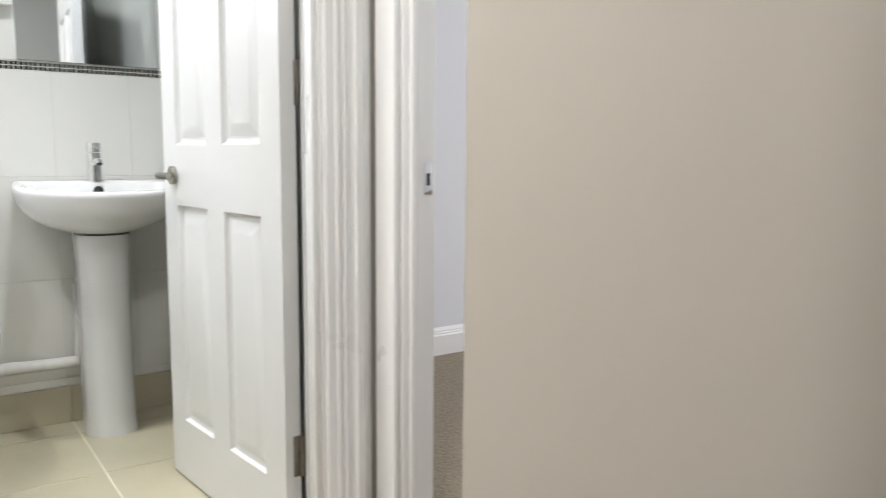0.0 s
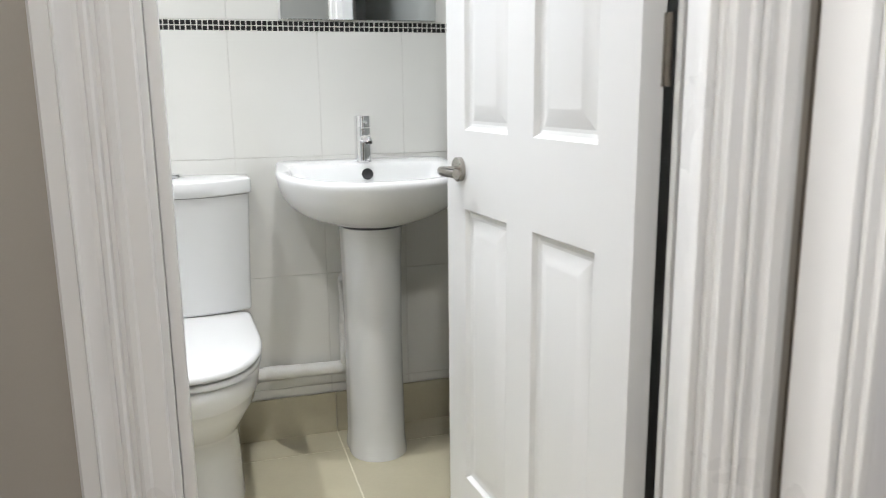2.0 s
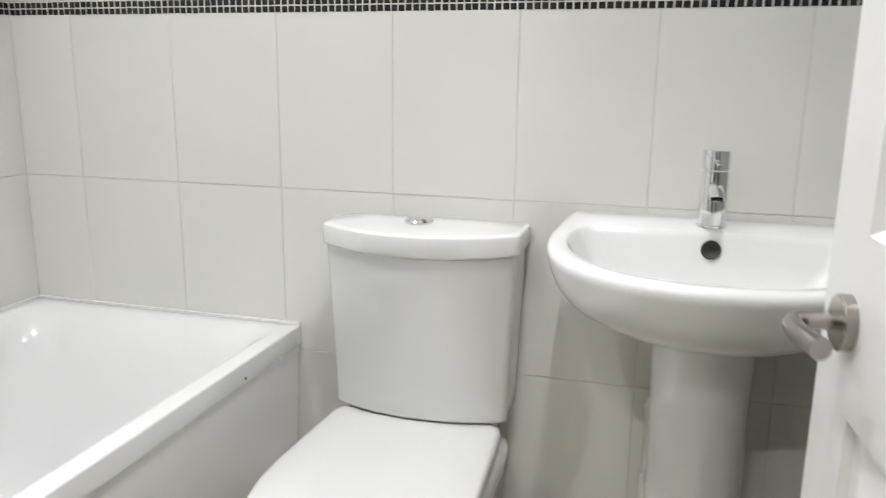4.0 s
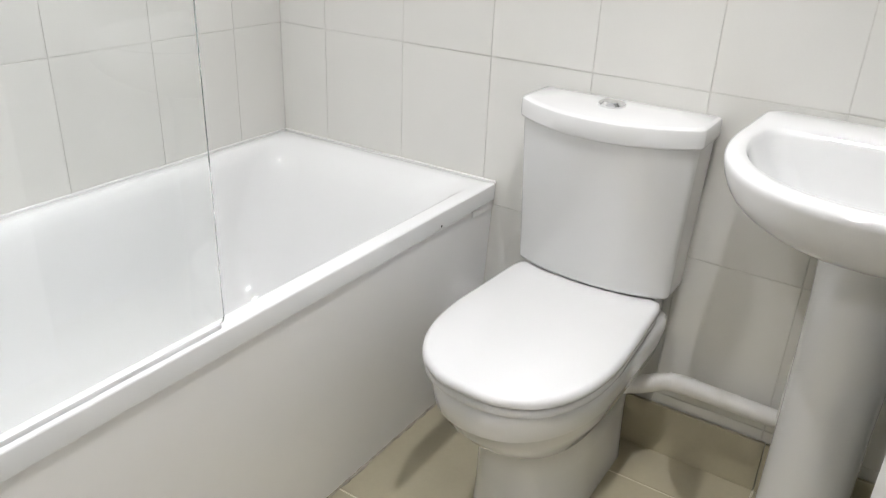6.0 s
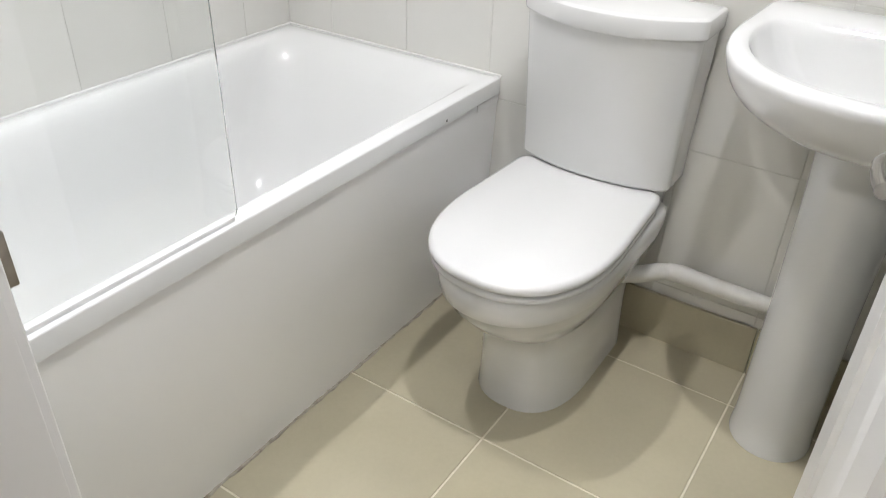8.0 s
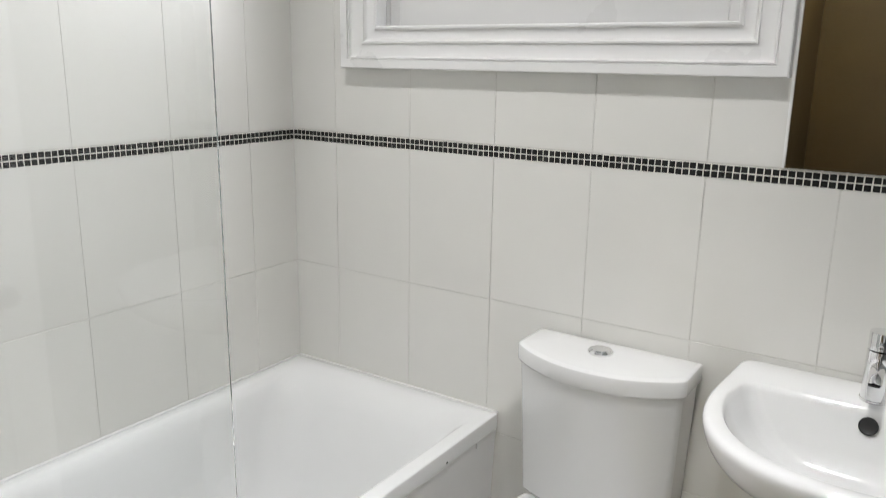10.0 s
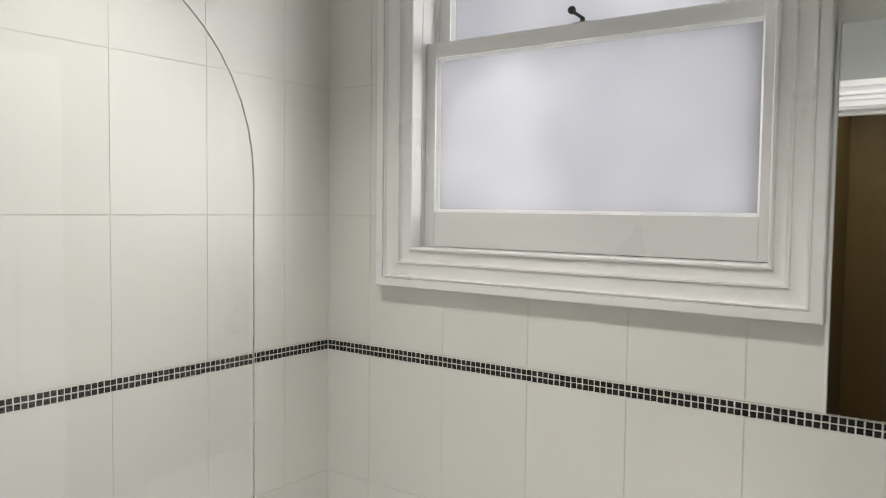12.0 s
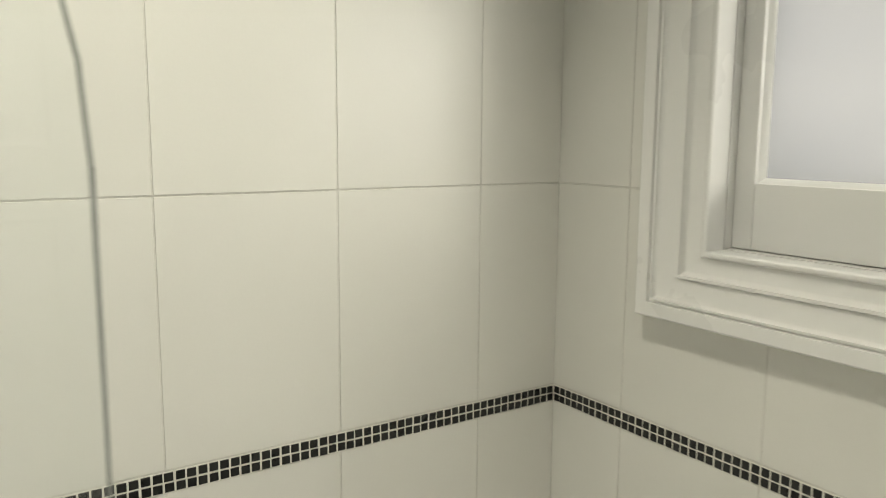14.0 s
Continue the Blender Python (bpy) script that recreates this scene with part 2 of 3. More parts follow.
def dshape(cx, w, yf, yb, z, n=64, power=2.3, straight=0.35, corner=0.03, taper=0.0, even=True):
    """A D in plan: a straight back at yb with rounded corners, sides, and a rounded front at yf. taper narrows the back."""
    ys = yb + (yf - yb) * straight
    wb = w - taper
    pts = [(cx, yb)]
    for i in range(7):
        t = radians(90 - 15 * i)
        pts.append((cx + wb - corner + corner * math.cos(t), yb - corner + corner * math.sin(t)))
    for i in range(33):
        t = math.pi * i / 32
        c, s = math.cos(t), math.sin(t)
        pts.append((cx + w * math.copysign(abs(c) ** (2 / power), c), ys + (yf - ys) * abs(s) ** (2 / power)))
    for i in range(7):
        t = radians(180 - 15 * i)
        pts.append((cx - wb + corner + corner * math.cos(t), yb - corner + corner * math.sin(t)))
    return [(x, y, z) for x, y in (resample(pts, n) if even else pts)]


def rrect(x0, x1, y0, y1, r, z, k=6):
    pts = []
    for cx, cy, a0 in ((x1 - r, y1 - r, 0), (x0 + r, y1 - r, 90), (x0 + r, y0 + r, 180), (x1 - r, y0 + r, 270)):
        for i in range(k + 1):
            a = radians(a0 + 90 * i / k)
            pts.append((cx + r * math.cos(a), cy + r * math.sin(a), z))
    return pts


def sweep_frame(x0, x1, z0, z1, profile, closed=True, bm=None):
    """Mitred moulding round a rectangle in the xz plane. profile: (outward from the opening, y) points, first to last."""
    bm = bm or bmesh.new()
    corners = [((x0, z0), (-1, -1 if closed else 0)), ((x0, z1), (-1, 1)), ((x1, z1), (1, 1)), ((x1, z0), (1, -1 if closed else 0))]
    rings = [[bm.verts.new((c[0] + u * d[0], y, c[1] + u * d[1])) for u, y in profile] for c, d in corners]
    pairs = list(zip(rings, rings[1:] + rings[:1])) if closed else list(zip(rings, rings[1:]))
    k = len(profile)
    for a, b in pairs:
        for i in range(k):
            j = (i + 1) % k
            bm.faces.new((a[i], a[j], b[j], b[i]))
    if not closed:
        bm.faces.new(rings[0])
        bm.faces.new(rings[-1][::-1])
    return bm


def plate(outline, depth, bevel):
    """A flat piece in the xz plane, its face at y = 0 towards -y, its back at y = depth, front edges chamfered."""
    bm = bmesh.new()
    f = bm.faces.new([bm.verts.new((x, bevel, z)) for x, z in outline])
    bm.normal_update()
    if f.normal.y > 0:
        f.normal_flip()
    bmesh.ops.inset_individual(bm, faces=[f], thickness=bevel, depth=0)
    for v in f.verts:
        v.co.y = 0
    edge = [e for e in bm.edges if e.is_boundary]
    r = bmesh.ops.extrude_edge_only(bm, edges=edge)
    for v in r["geom"]:
        if isinstance(v, bmesh.types.BMVert):
            v.co.y = depth
    return bm


def moved(bm, m):
    bmesh.ops.transform(bm, matrix=m, verts=bm.verts)
    return bm


# ---- structure: bathroom shell ----
# Far wall face y = 0, left wall face x = 0, floor z = 0.
RIGHT, NEAR, HALLFACE = 1.86, -1.398, -1.490
WIN = (0.291, 1.236, 1.535, 2.63)          # structural opening: x0, x1, z0, z1
DOOR_L, DOOR_R, DOOR_H = 1.048, 1.712, 2.02  # faces of the door lining


def structure(name, bm, material, label="", category=""):
    ob = part(name, bm, material, None, "", smooth=False)
    return tagged(ob, label, category, "", "structure")


wall_far = structure("wall_north", boxes((-0.2, WIN[0], 0.0014, 0.26, 0, CEIL), (WIN[1], RIGHT + 0.1, 0.0014, 0.26, 0, CEIL),
                     (WIN[0], WIN[1], 0.0014, 0.26, 0, WIN[2]), (WIN[0], WIN[1], 0.0014, 0.26, WIN[3], CEIL)), M_GROUT,
                     "bathroom wall of cream portrait tiles with black mosaic band", "wall")
wall_left = structure("wall_west", boxes((-0.2, -0.0014, NEAR - 0.06, 0.0014, 0, CEIL)), M_GROUT,
                      "bathroom wall of cream tiles beside the bath", "wall")
wall_right = structure("wall_east", boxes((RIGHT, RIGHT + 0.06, HALLFACE, 0.004, 0, CEIL)), M_BGREY, "grey painted bathroom side wall", "wall")
wall_near = structure("wall_south", boxes((-0.004, DOOR_L - 0.028, HALLFACE, NEAR, 0, CEIL), (DOOR_R + 0.028, RIGHT, HALLFACE, NEAR, 0, CEIL),
                      (DOOR_L - 0.028, DOOR_R + 0.028, HALLFACE, NEAR, DOOR_H + 0.028, CEIL)), M_BGREY, "painted wall with the bathroom doorway", "wall")
floor_bath = structure("floor_bathroom", boxes((-0.004, RIGHT, HALLFACE, 0.004, -0.1, -0.0018)), M_FGROUT,
                       "bathroom floor of large olive beige tiles with pale grout", "floor")
structure("ceiling_bathroom", boxes((-0.2, RIGHT + 0.1, HALLFACE, 0.26, CEIL, CEIL + 0.1)), M_CEIL, "plain white bathroom ceiling", "ceiling")

# hall outside the bathroom, with a projecting corner, and the bedroom beyond
HALL_L, HALL_R = 0.84, 1.852
BED_J = (-1.606, -2.36)     # bedroom doorway between these y
structure("hall_facing", boxes((HALL_L, DOOR_L - 0.03, HALLFACE - 0.003, HALLFACE, 0, CEIL), (DOOR_R + 0.03, RIGHT, HALLFACE - 0.003, HALLFACE, 0, CEIL),
          (DOOR_L - 0.03, DOOR_R + 0.03, HALLFACE - 0.003, HALLFACE, DOOR_H + 0.03, CEIL)), M_HALL, "beige hall plaster round the bathroom door", "wall")
SIDE = (-1.69, -2.50)    # side room doorway between these y
structure("wall_hall_left", boxes((HALL_L - 0.12, HALL_L, -3.5, SIDE[1], 0, CEIL), (HALL_L - 0.12, HALL_L, SIDE[0], HALLFACE - 0.003, 0, CEIL),
          (HALL_L - 0.12, HALL_L, SIDE[1], SIDE[0], DOOR_H + 0.03, CEIL)), M_HALL, "beige painted hall wall with a doorway", "wall")
structure("wall_side_room", boxes((-1.6, HALL_L - 0.12, HALLFACE - 0.008, HALLFACE, 0, CEIL), (-1.7, -1.6, -4.0, HALLFACE, 0, CEIL), (-1.7, HALL_L - 0.12, -4.1, -4.0, 0, CEIL)),
          M_HALL, "plain beige painted walls of the side room", "wall")
structure("floor_side_room", boxes((-1.7, HALL_L - 0.12, -4.1, HALLFACE, -0.1, 0.0)), M_CARPET, "brown carpet in the side room", "carpet")
structure("ceiling_side_room", boxes((-1.7, HALL_L - 0.12, -4.1, HALLFACE, CEIL, CEIL + 0.1)), M_CEIL, "plain white side room ceiling", "ceiling")
# Added thin sheet, coloured as the hall wall lies in shadow.
structure("hall_cupboard_front", boxes((HALL_L, HALL_L + 0.004, -3.49, -2.53, 0, CEIL)), M_BROWN, "dark brown facing for the unlit part of the hall wall", "wall")
structure("wall_hall_corner", boxes((1.431, 1.60, -3.5, -2.385, 0, CEIL)), M_HALL, "beige painted corner projecting into the hall", "wall")
# Added grey sheet: shade on the beige return, put into the colour.
structure("hall_return_facing", boxes((1.434, 1.848, -2.3845, -2.3805, 0, CEIL)), M_BGREY, "grey facing for the shaded hall return opposite the bathroom doorway", "wall")
structure("wall_hall_return", boxes((1.60, 1.92, -2.50, -2.385, 0, CEIL)), M_HALL, "beige hall wall beside the bedroom doorway", "wall")
# End wall takes the same shadow brown in place of lit beige.
structure("wall_hall_end", boxes((HALL_L - 0.12, 1.6, -3.62, -3.5, 0, CEIL)), M_BROWN, "hall end wall coloured dark brown as if unlit", "wall")
structure("wall_bedroom_door", boxes((HALL_R, 1.92, BED_J[0] + 0.028, HALLFACE, 0, CEIL), (HALL_R, 1.92, BED_J[1] - 0.025, BED_J[0] + 0.028, DOOR_H + 0.03, CEIL)),
          M_HALL, "hall wall over the bedroom doorway", "wall")
structure("floor_hall", boxes((HALL_L - 0.12, 1.925, -3.62, HALLFACE, -0.1, 0.0)), M_CARPET, "brown carpet on the hall floor", "carpet")
structure("ceiling_hall", boxes((HALL_L - 0.12, 1.925, -3.62, HALLFACE, CEIL, CEIL + 0.1)), M_CEIL, "plain white hall ceiling", "ceiling")
structure("floor_bedroom", boxes((1.925, 6.0, -4.0, 0.035, -0.1, 0.0)), M_CARPET, "brown loop pile carpet in the bedroom", "carpet")
structure("ceiling_bedroom", boxes((1.925, 6.0, -4.0, 0.035, CEIL, CEIL + 0.1)), M_CEIL, "plain white bedroom ceiling", "ceiling")
structure("wall_bedroom_far", boxes((1.92, 6.0, 0.035, 0.2, 0, CEIL)), M_GREY, "pale grey painted bedroom wall", "wall")
structure("wall_bedroom_side", boxes((6.0, 6.1, -4.0, 0.2, 0, CEIL)), M_GREY, "pale grey painted bedroom side wall", "wall")
structure("wall_bedroom_near", boxes((1.7, 6.1, -4.1, -4.0, 0, CEIL)), M_GREY, "pale grey painted bedroom back wall", "wall")
structure("wall_bedroom_west", boxes((1.92, 1.93, BED_J[0] + 0.028, 0.035, 0, CEIL), (1.92, 1.93, -4.0, -2.50, 0, CEIL)), M_GREY, "pale grey bedroom wall beside the door", "wall")
SKIRT = [(0, 0), (0.018, 0), (0.018, 0.095), (0.014, 0.102), (0.014, 0.108), (0.011, 0.114), (0.011, 0.12), (0.005, 0.13), (0, 0.135)]


def skirting(name, x0, x1, y, label):
    bm = loft([[(x, y - d, z) for d, z in SKIRT] for x in (x0, x1)])
    return structure(name, bm, M_GLOSS, label, "skirting board")


skirting("baseboard", 1.93, 6.0, 0.035, "white moulded skirting board along the bedroom wall")
bm = loft([[(1.93 + d, y, z) for d, z in SKIRT] for y in (BED_J[0] + 0.1, 0.016)])
structure("baseboard_west", bm, M_GLOSS, "white moulded skirting board beside the bedroom door", "skirting board")

# outdoor ground and sky light beyond the frosted window
structure("ground", boxes((-60, 60, 0.6, 90, -3.1, -3.0)), M_OUT, "ground outside the building", "ground")


# ---- door linings and architraves ----
ARCH = [(0.0, 0.0), (0.0, -0.012), (0.002, -0.014), (0.020, -0.0145), (0.023, -0.019), (0.028, -0.020), (0.031, -0.0185), (0.033, -0.0145), (0.037, -0.0145),
        (0.039, -0.0205), (0.042, -0.022), (0.046, -0.0205), (0.048, -0.016), (0.053, -0.0155), (0.060, -0.0175), (0.066, -0.0215), (0.068, -0.025), (0.070, -0.0255),
        (0.0715, -0.0225), (0.087, -0.0225), (0.09, -0.0195), (0.09, 0.0)]


def doorway(name, label):
    """The lining, stops and casing of a doorway in the xz plane; the hall side is towards -y."""
    return thing(name, label, "door frame", kind="structure")


frame_1 = doorway("door_frame_1", "white painted moulded frame of the bathroom doorway")
part("lining", boxes((DOOR_L - 0.028, DOOR_L, HALLFACE - 0.003, NEAR + 0.003, 0, DOOR_H + 0.028), (DOOR_R, DOOR_R + 0.028, HALLFACE - 0.003, -1.417, 0, DOOR_H + 0.028),
     (DOOR_L, DOOR_R, HALLFACE - 0.003, NEAR + 0.003, DOOR_H, DOOR_H + 0.028), bevel=0.002), M_GLOSS, frame_1)
part("door_stop", boxes((DOOR_L + 0.0005, DOOR_L + 0.014, HALLFACE + 0.004, -1.4605, 0, DOOR_H - 0.0135), (DOOR_R - 0.014, DOOR_R - 0.0005, HALLFACE + 0.004, -1.4605, 0, DOOR_H - 0.0135),
     (DOOR_L + 0.001, DOOR_R - 0.001, HALLFACE + 0.004, -1.4605, DOOR_H - 0.013, DOOR_H - 0.0005), bevel=0.002), M_GLOSS, frame_1)
part("architrave", sweep_frame(DOOR_L - 0.008, DOOR_R + 0.008, 0, DOOR_H + 0.008, [(u, HALLFACE - 0.003 + y) for u, y in ARCH], False), M_GLOSS, frame_1, angle=20)
part("filler_strip", boxes((DOOR_R + 0.0985, HALL_R - 0.0225, HALLFACE - 0.016, HALLFACE - 0.0035, 0, DOOR_H + 0.06), bevel=0.002), M_GLOSS, frame_1)
part("inner_architrave", sweep_frame(DOOR_L - 0.008, DOOR_R + 0.008, 0, DOOR_H + 0.008, [(u, NEAR + 0.001 - y) for u, y in ARCH], False), M_GLOSS, frame_1, angle=20)
part("strike_lip", boxes((DOOR_L - 0.030, DOOR_L - 0.0125, NEAR + 0.0145, NEAR + 0.0245, 0.884, 0.934), bevel=0.0015), M_STEEL, frame_1, "worn steel lip of the latch keep")

frame_2 = doorway("door_frame_2", "white painted frame of the bedroom doorway")
part("lining", boxes((HALL_R - 0.003, 1.932, BED_J[0], BED_J[0] + 0.028, 0, DOOR_H + 0.028), (HALL_R - 0.003, 1.932, BED_J[1] - 0.025, BED_J[1], 0, DOOR_H + 0.028),
     (HALL_R - 0.003, 1.932, BED_J[1], BED_J[0], DOOR_H, DOOR_H + 0.028), bevel=0.003), M_GLOSS, frame_2)
part("door_stop", boxes((HALL_R + 0.012, HALL_R + 0.03, BED_J[0] - 0.013, BED_J[0] - 0.0005, 0, DOOR_H), bevel=0.003), M_GLOSS, frame_2)
part("architrave", boxes((HALL_R - 0.021, HALL_R - 0.0035, BED_J[0] + 0.006, HALLFACE - 0.029, 0, DOOR_H + 0.08), bevel=0.005), M_GLOSS, frame_2)
bm = boxes((HALL_R + 0.050, HALL_R + 0.072, BED_J[0] - 0.0025, BED_J[0] + 0.001, 0.884, 0.950), bevel=0.0008)
strike = part("strike_plate", bm, M_CHROME, frame_2, "bright steel strike plate")
# Black block on the plate, in place of the slot's inner shade.
part("latch_hole", boxes((HALL_R + 0.056, HALL_R + 0.065, BED_J[0] - 0.0033, BED_J[0] - 0.0022, 0.904, 0.930)), M_DARK, strike)

# casing of a further hall doorway, seen by its edge
casing = thing("door_frame_3", "white painted casing with a steel hinge in the hall", "door frame", (HALL_L, -1.66, 0), kind="structure")
part("casing", boxes((0.0005, 0.034, -0.030, 0.030, 0, 2.08), (-0.122, 0.0003, -0.030, -0.010, 0, 2.05), bevel=0.004), M_GLOSS, casing)
hinge = part("hinge", boxes((0.033, 0.037, -0.018, 0.012, 1.205, 1.305), bevel=0.001), M_STEEL, casing, "steel hinge leaf")
bm = bmesh.new()
cyl(bm, (0.040, -0.020, 1.205), (0.040, -0.020, 1.305), 0.006, seg=12)
part("knuckle", bm, M_STEEL, hinge)


# ---- bathroom door ----
def panel_face(bm, u0, u1, z0, z1, y, s):
    """A moulded raised panel; s is the side on which it faces."""
    rings = [(0, 0), (0.007, -0.009), (0.014, -0.011), (0.020, -0.011), (0.050, -0.002), (0.054, -0.0015)]
    secs = [[(u0 + i, y + s * d, z0 + i), (u1 - i, y + s * d, z0 + i), (u1 - i, y + s * d, z1 - i), (u0 + i, y + s * d, z1 - i)] for i, d in rings]
    loft(secs, False, True, bm)


LEAF_W, LEAF_H, LEAF_T = 0.704, 2.0, 0.040


def panel_leaf():
    bm = bmesh.new()
    us = [0, 0.098, 0.298, 0.400, 0.604, LEAF_W]
    zs = [0, 0.18, 0.815, 0.984, 1.585, 1.69, 1.885, LEAF_H]
    for y, s in ((0.0, -1), (LEAF_T, 1)):
        for i in range(5):
            for j in range(7):
                if i in (1, 3) and j in (1, 3, 5):
                    panel_face(bm, us[i], us[i + 1], zs[j], zs[j + 1], y, s)
                else:
                    bm.faces.new([bm.verts.new((us[a], y, zs[b])) for a, b in ((i, j), (i + 1, j), (i + 1, j + 1), (i, j + 1))])
    for a, b in (((0, 0), (0, LEAF_H)), ((LEAF_W, 0), (LEAF_W, LEAF_H))):
        bm.faces.new([bm.verts.new(p) for p in ((a[0], 0, 0), (a[0], LEAF_T, 0), (a[0], LEAF_T, LEAF_H), (a[0], 0, LEAF_H))])
    for z in (0, LEAF_H):
        bm.faces.new([bm.verts.new(p) for p in ((0, 0, z), (LEAF_W, 0, z), (LEAF_W, LEAF_T, z), (0, LEAF_T, z))])
    bmesh.ops.remove_doubles(bm, verts=bm.verts, dist=0.0005)
    return bm


# u runs from the free edge to the hinges, the panelled face looks into the room
DOOR_FREE, DOOR_HINGE = Vector((1.618, -0.660, 0)), Vector((1.680, -1.361, 0))
along = (DOOR_HINGE - DOOR_FREE).normalized()
door_turn = math.degrees(math.atan2(along.y, along.x))
door = thing("bathroom_door", "white six panel moulded door standing open into the bathroom", "door", (DOOR_FREE.x, DOOR_FREE.y, 0.008), door_turn)
part("leaf", panel_leaf(), M_DOOR, door, angle=12)
for side in (0, 1):
    s = -1 if side == 0 else 1
    y0 = 0.0 if side == 0 else LEAF_T
    rose = part("rose", lathe(bmesh.new(), (0.076, y0, 0.899), (0, s, 0), [(0.0, 0.0265), (0.010, 0.0265), (0.012, 0.0245), (0.012, 0.013)]), M_SATIN, door, "round satin nickel handle rose")
    secs = [(0.076, 0.008), (0.076, 0.028), (0.077, 0.040), (0.083, 0.049), (0.095, 0.053), (0.118, 0.053), (0.140, 0.050), (0.158, 0.046)]
    part("lever", tube([(u, y0 + s * d, 0.899) for u, d in secs], [0.0078, 0.0078, 0.0082, 0.0090, 0.0094, 0.0097, 0.0100, 0.0100], 18), M_SATIN, door, "satin nickel lever handle")
for z in (0.2, 1.07, 1.72):
    bm = boxes((LEAF_W - 0.001, LEAF_W + 0.0015, 0.036 if z > 1 else 0.020, 0.040, z, z + 0.1), bevel=0.0005)
    hinge = part("hinge", bm, M_STEEL, door, "worn steel butt hinge")
    bm = bmesh.new()
    cyl(bm, (LEAF_W + 0.003, LEAF_T + 0.004, z), (LEAF_W + 0.003, LEAF_T + 0.004, z + 0.1), 0.0055, seg=12)
    part("knuckle", bm, M_STEEL, hinge)
part("latch_plate", boxes((-0.0012, 0.001, 0.009, 0.031, 0.855, 0.93), bevel=0.0004), M_STEEL, door, "steel latch plate")


# ---- sash window ----
window = thing("window_1", "white painted sash window with frosted glass panes", "window", kind="structure")
WARCH = [(0.0, 0.03), (0.0, -0.004)]
WARCH += [(0.0045 - 0.0045 * math.cos(t), -0.006 - 0.0045 * math.sin(t)) for t in [math.pi * k / 8 for k in range(9)]]   # bead
WARCH += [(0.010, -0.003), (0.014, -0.003)]
WARCH += [(0.014 + 0.022 * math.sin(t), -0.0185 + 0.0155 * math.cos(t)) for t in [math.pi / 2 * k / 8 for k in range(1, 9)]]    # first cove
WARCH += [(0.040, -0.0190), (0.0415, -0.0150), (0.046, -0.0150)]
WARCH += [(0.046 + 0.028 * math.sin(t), -0.0275 + 0.0125 * math.cos(t)) for t in [math.pi / 2 * k / 8 for k in range(1, 9)]]    # second cove
WARCH += [(0.0765, -0.0280), (0.0775, -0.0245), (0.0795, -0.0245), (0.0805, -0.0300), (0.0985, -0.0310), (0.101, -0.0290), (0.101, 0.0)]
WX0, WX1, WZ0, WZ1 = 0.315, 1.212, 1.557, 2.585
WARCH = [(u * 1.055, y) for u, y in WARCH]
part("architrave", sweep_frame(WX0, WX1, WZ0, WZ1, WARCH), M_GLOSS, window, angle=40)
part("box_frame", sweep_frame(WX0, WX1, WZ0, WZ1, [(-0.001, 0.031), (0.026, 0.031), (0.026, 0.20), (-0.001, 0.20)]), M_GLOSS, window)
part("sill", boxes((WX0 - 0.02, WX1 + 0.02, 0.201, 0.30, WZ0 - 0.05, WZ0 - 0.005), bevel=0.004), M_GLOSS, window)


def sash(name, x0, x1, z0, z1, y0, y1, stile, bottom, top, label):
    s = part(name, boxes((x0, x0 + stile, y0, y1, z0, z1), (x1 - stile, x1, y0, y1, z0, z1), (x0 + stile, x1 - stile, y0, y1, z0, z0 + bottom),
             (x0 + stile, x1 - stile, y0, y1, z1 - top, z1), bevel=0.0025), M_GLOSS, window, label)
    mid = (y0 + y1) / 2
    part("glazing_bead", sweep_frame(x0 + stile, x1 - stile, z0 + bottom, z1 - top, [(-0.007, mid - 0.003), (-0.005, mid - 0.008), (0.0005, y0 + 0.006), (0.0005, mid - 0.003)]), M_GLOSS, s)
    pane = part("pane", boxes((x0 + stile - 0.004, x1 - stile + 0.004, mid - 0.002, mid + 0.002, z0 + bottom - 0.004, z1 - top + 0.004)), M_FROST, s, "frosted glass pane", smooth=False)
    pane.visible_shadow = False
    return s


sash("lower_sash", WX0 + 0.001, WX1 - 0.001, WZ0 + 0.002, 2.10, 0.046, 0.086, 0.032, 0.094, 0.040, "white lower sliding sash")
sash("upper_sash", WX0 + 0.001, WX1 - 0.001, 2.062, WZ1 - 0.002, 0.092, 0.132, 0.044, 0.038, 0.05, "white upper sash")
part("parting_bead", boxes((WX0 + 0.0005, WX0 + 0.012, 0.0868, 0.0912, 2.101, WZ1 - 0.001), (WX1 - 0.012, WX1 - 0.0005, 0.0868, 0.0912, 2.101, WZ1 - 0.001)), M_GLOSS, window)
bm = boxes((0.742, 0.786, 0.052, 0.080, 2.100, 2.104), bevel=0.001)
catch = part("sash_catch", bm, M_STEEL, window, "small dull metal sash catch")
bm = bmesh.new()
cyl(bm, (0.764, 0.066, 2.104), (0.764, 0.066, 2.116), 0.007, 0.005, 12)
tube([(0.764, 0.066, 2.114), (0.756, 0.058, 2.120), (0.746, 0.052, 2.128)], 0.004, 10, bm)
bmesh.ops.create_uvsphere(bm, u_segments=14, v_segments=10, radius=0.010, matrix=Matrix.Translation((0.743, 0.050, 2.132)))
part("catch_knob", bm, M_DARK, catch)


# ---- mirror ----
mirror = thing("wall_mirror", "frameless rectangular wall mirror above the basin", "mirror", (0, 0, 0))
bm = moved(plate([(1.327, 1.2790), (1.327, 2.016), (1.79, 2.016), (1.79, 1.2790)], 0.005, 0.0015), Matrix.Translation((0, -0.0065, 0)))
part("mirror_glass", bm, M_MIRROR, mirror, smooth=False)
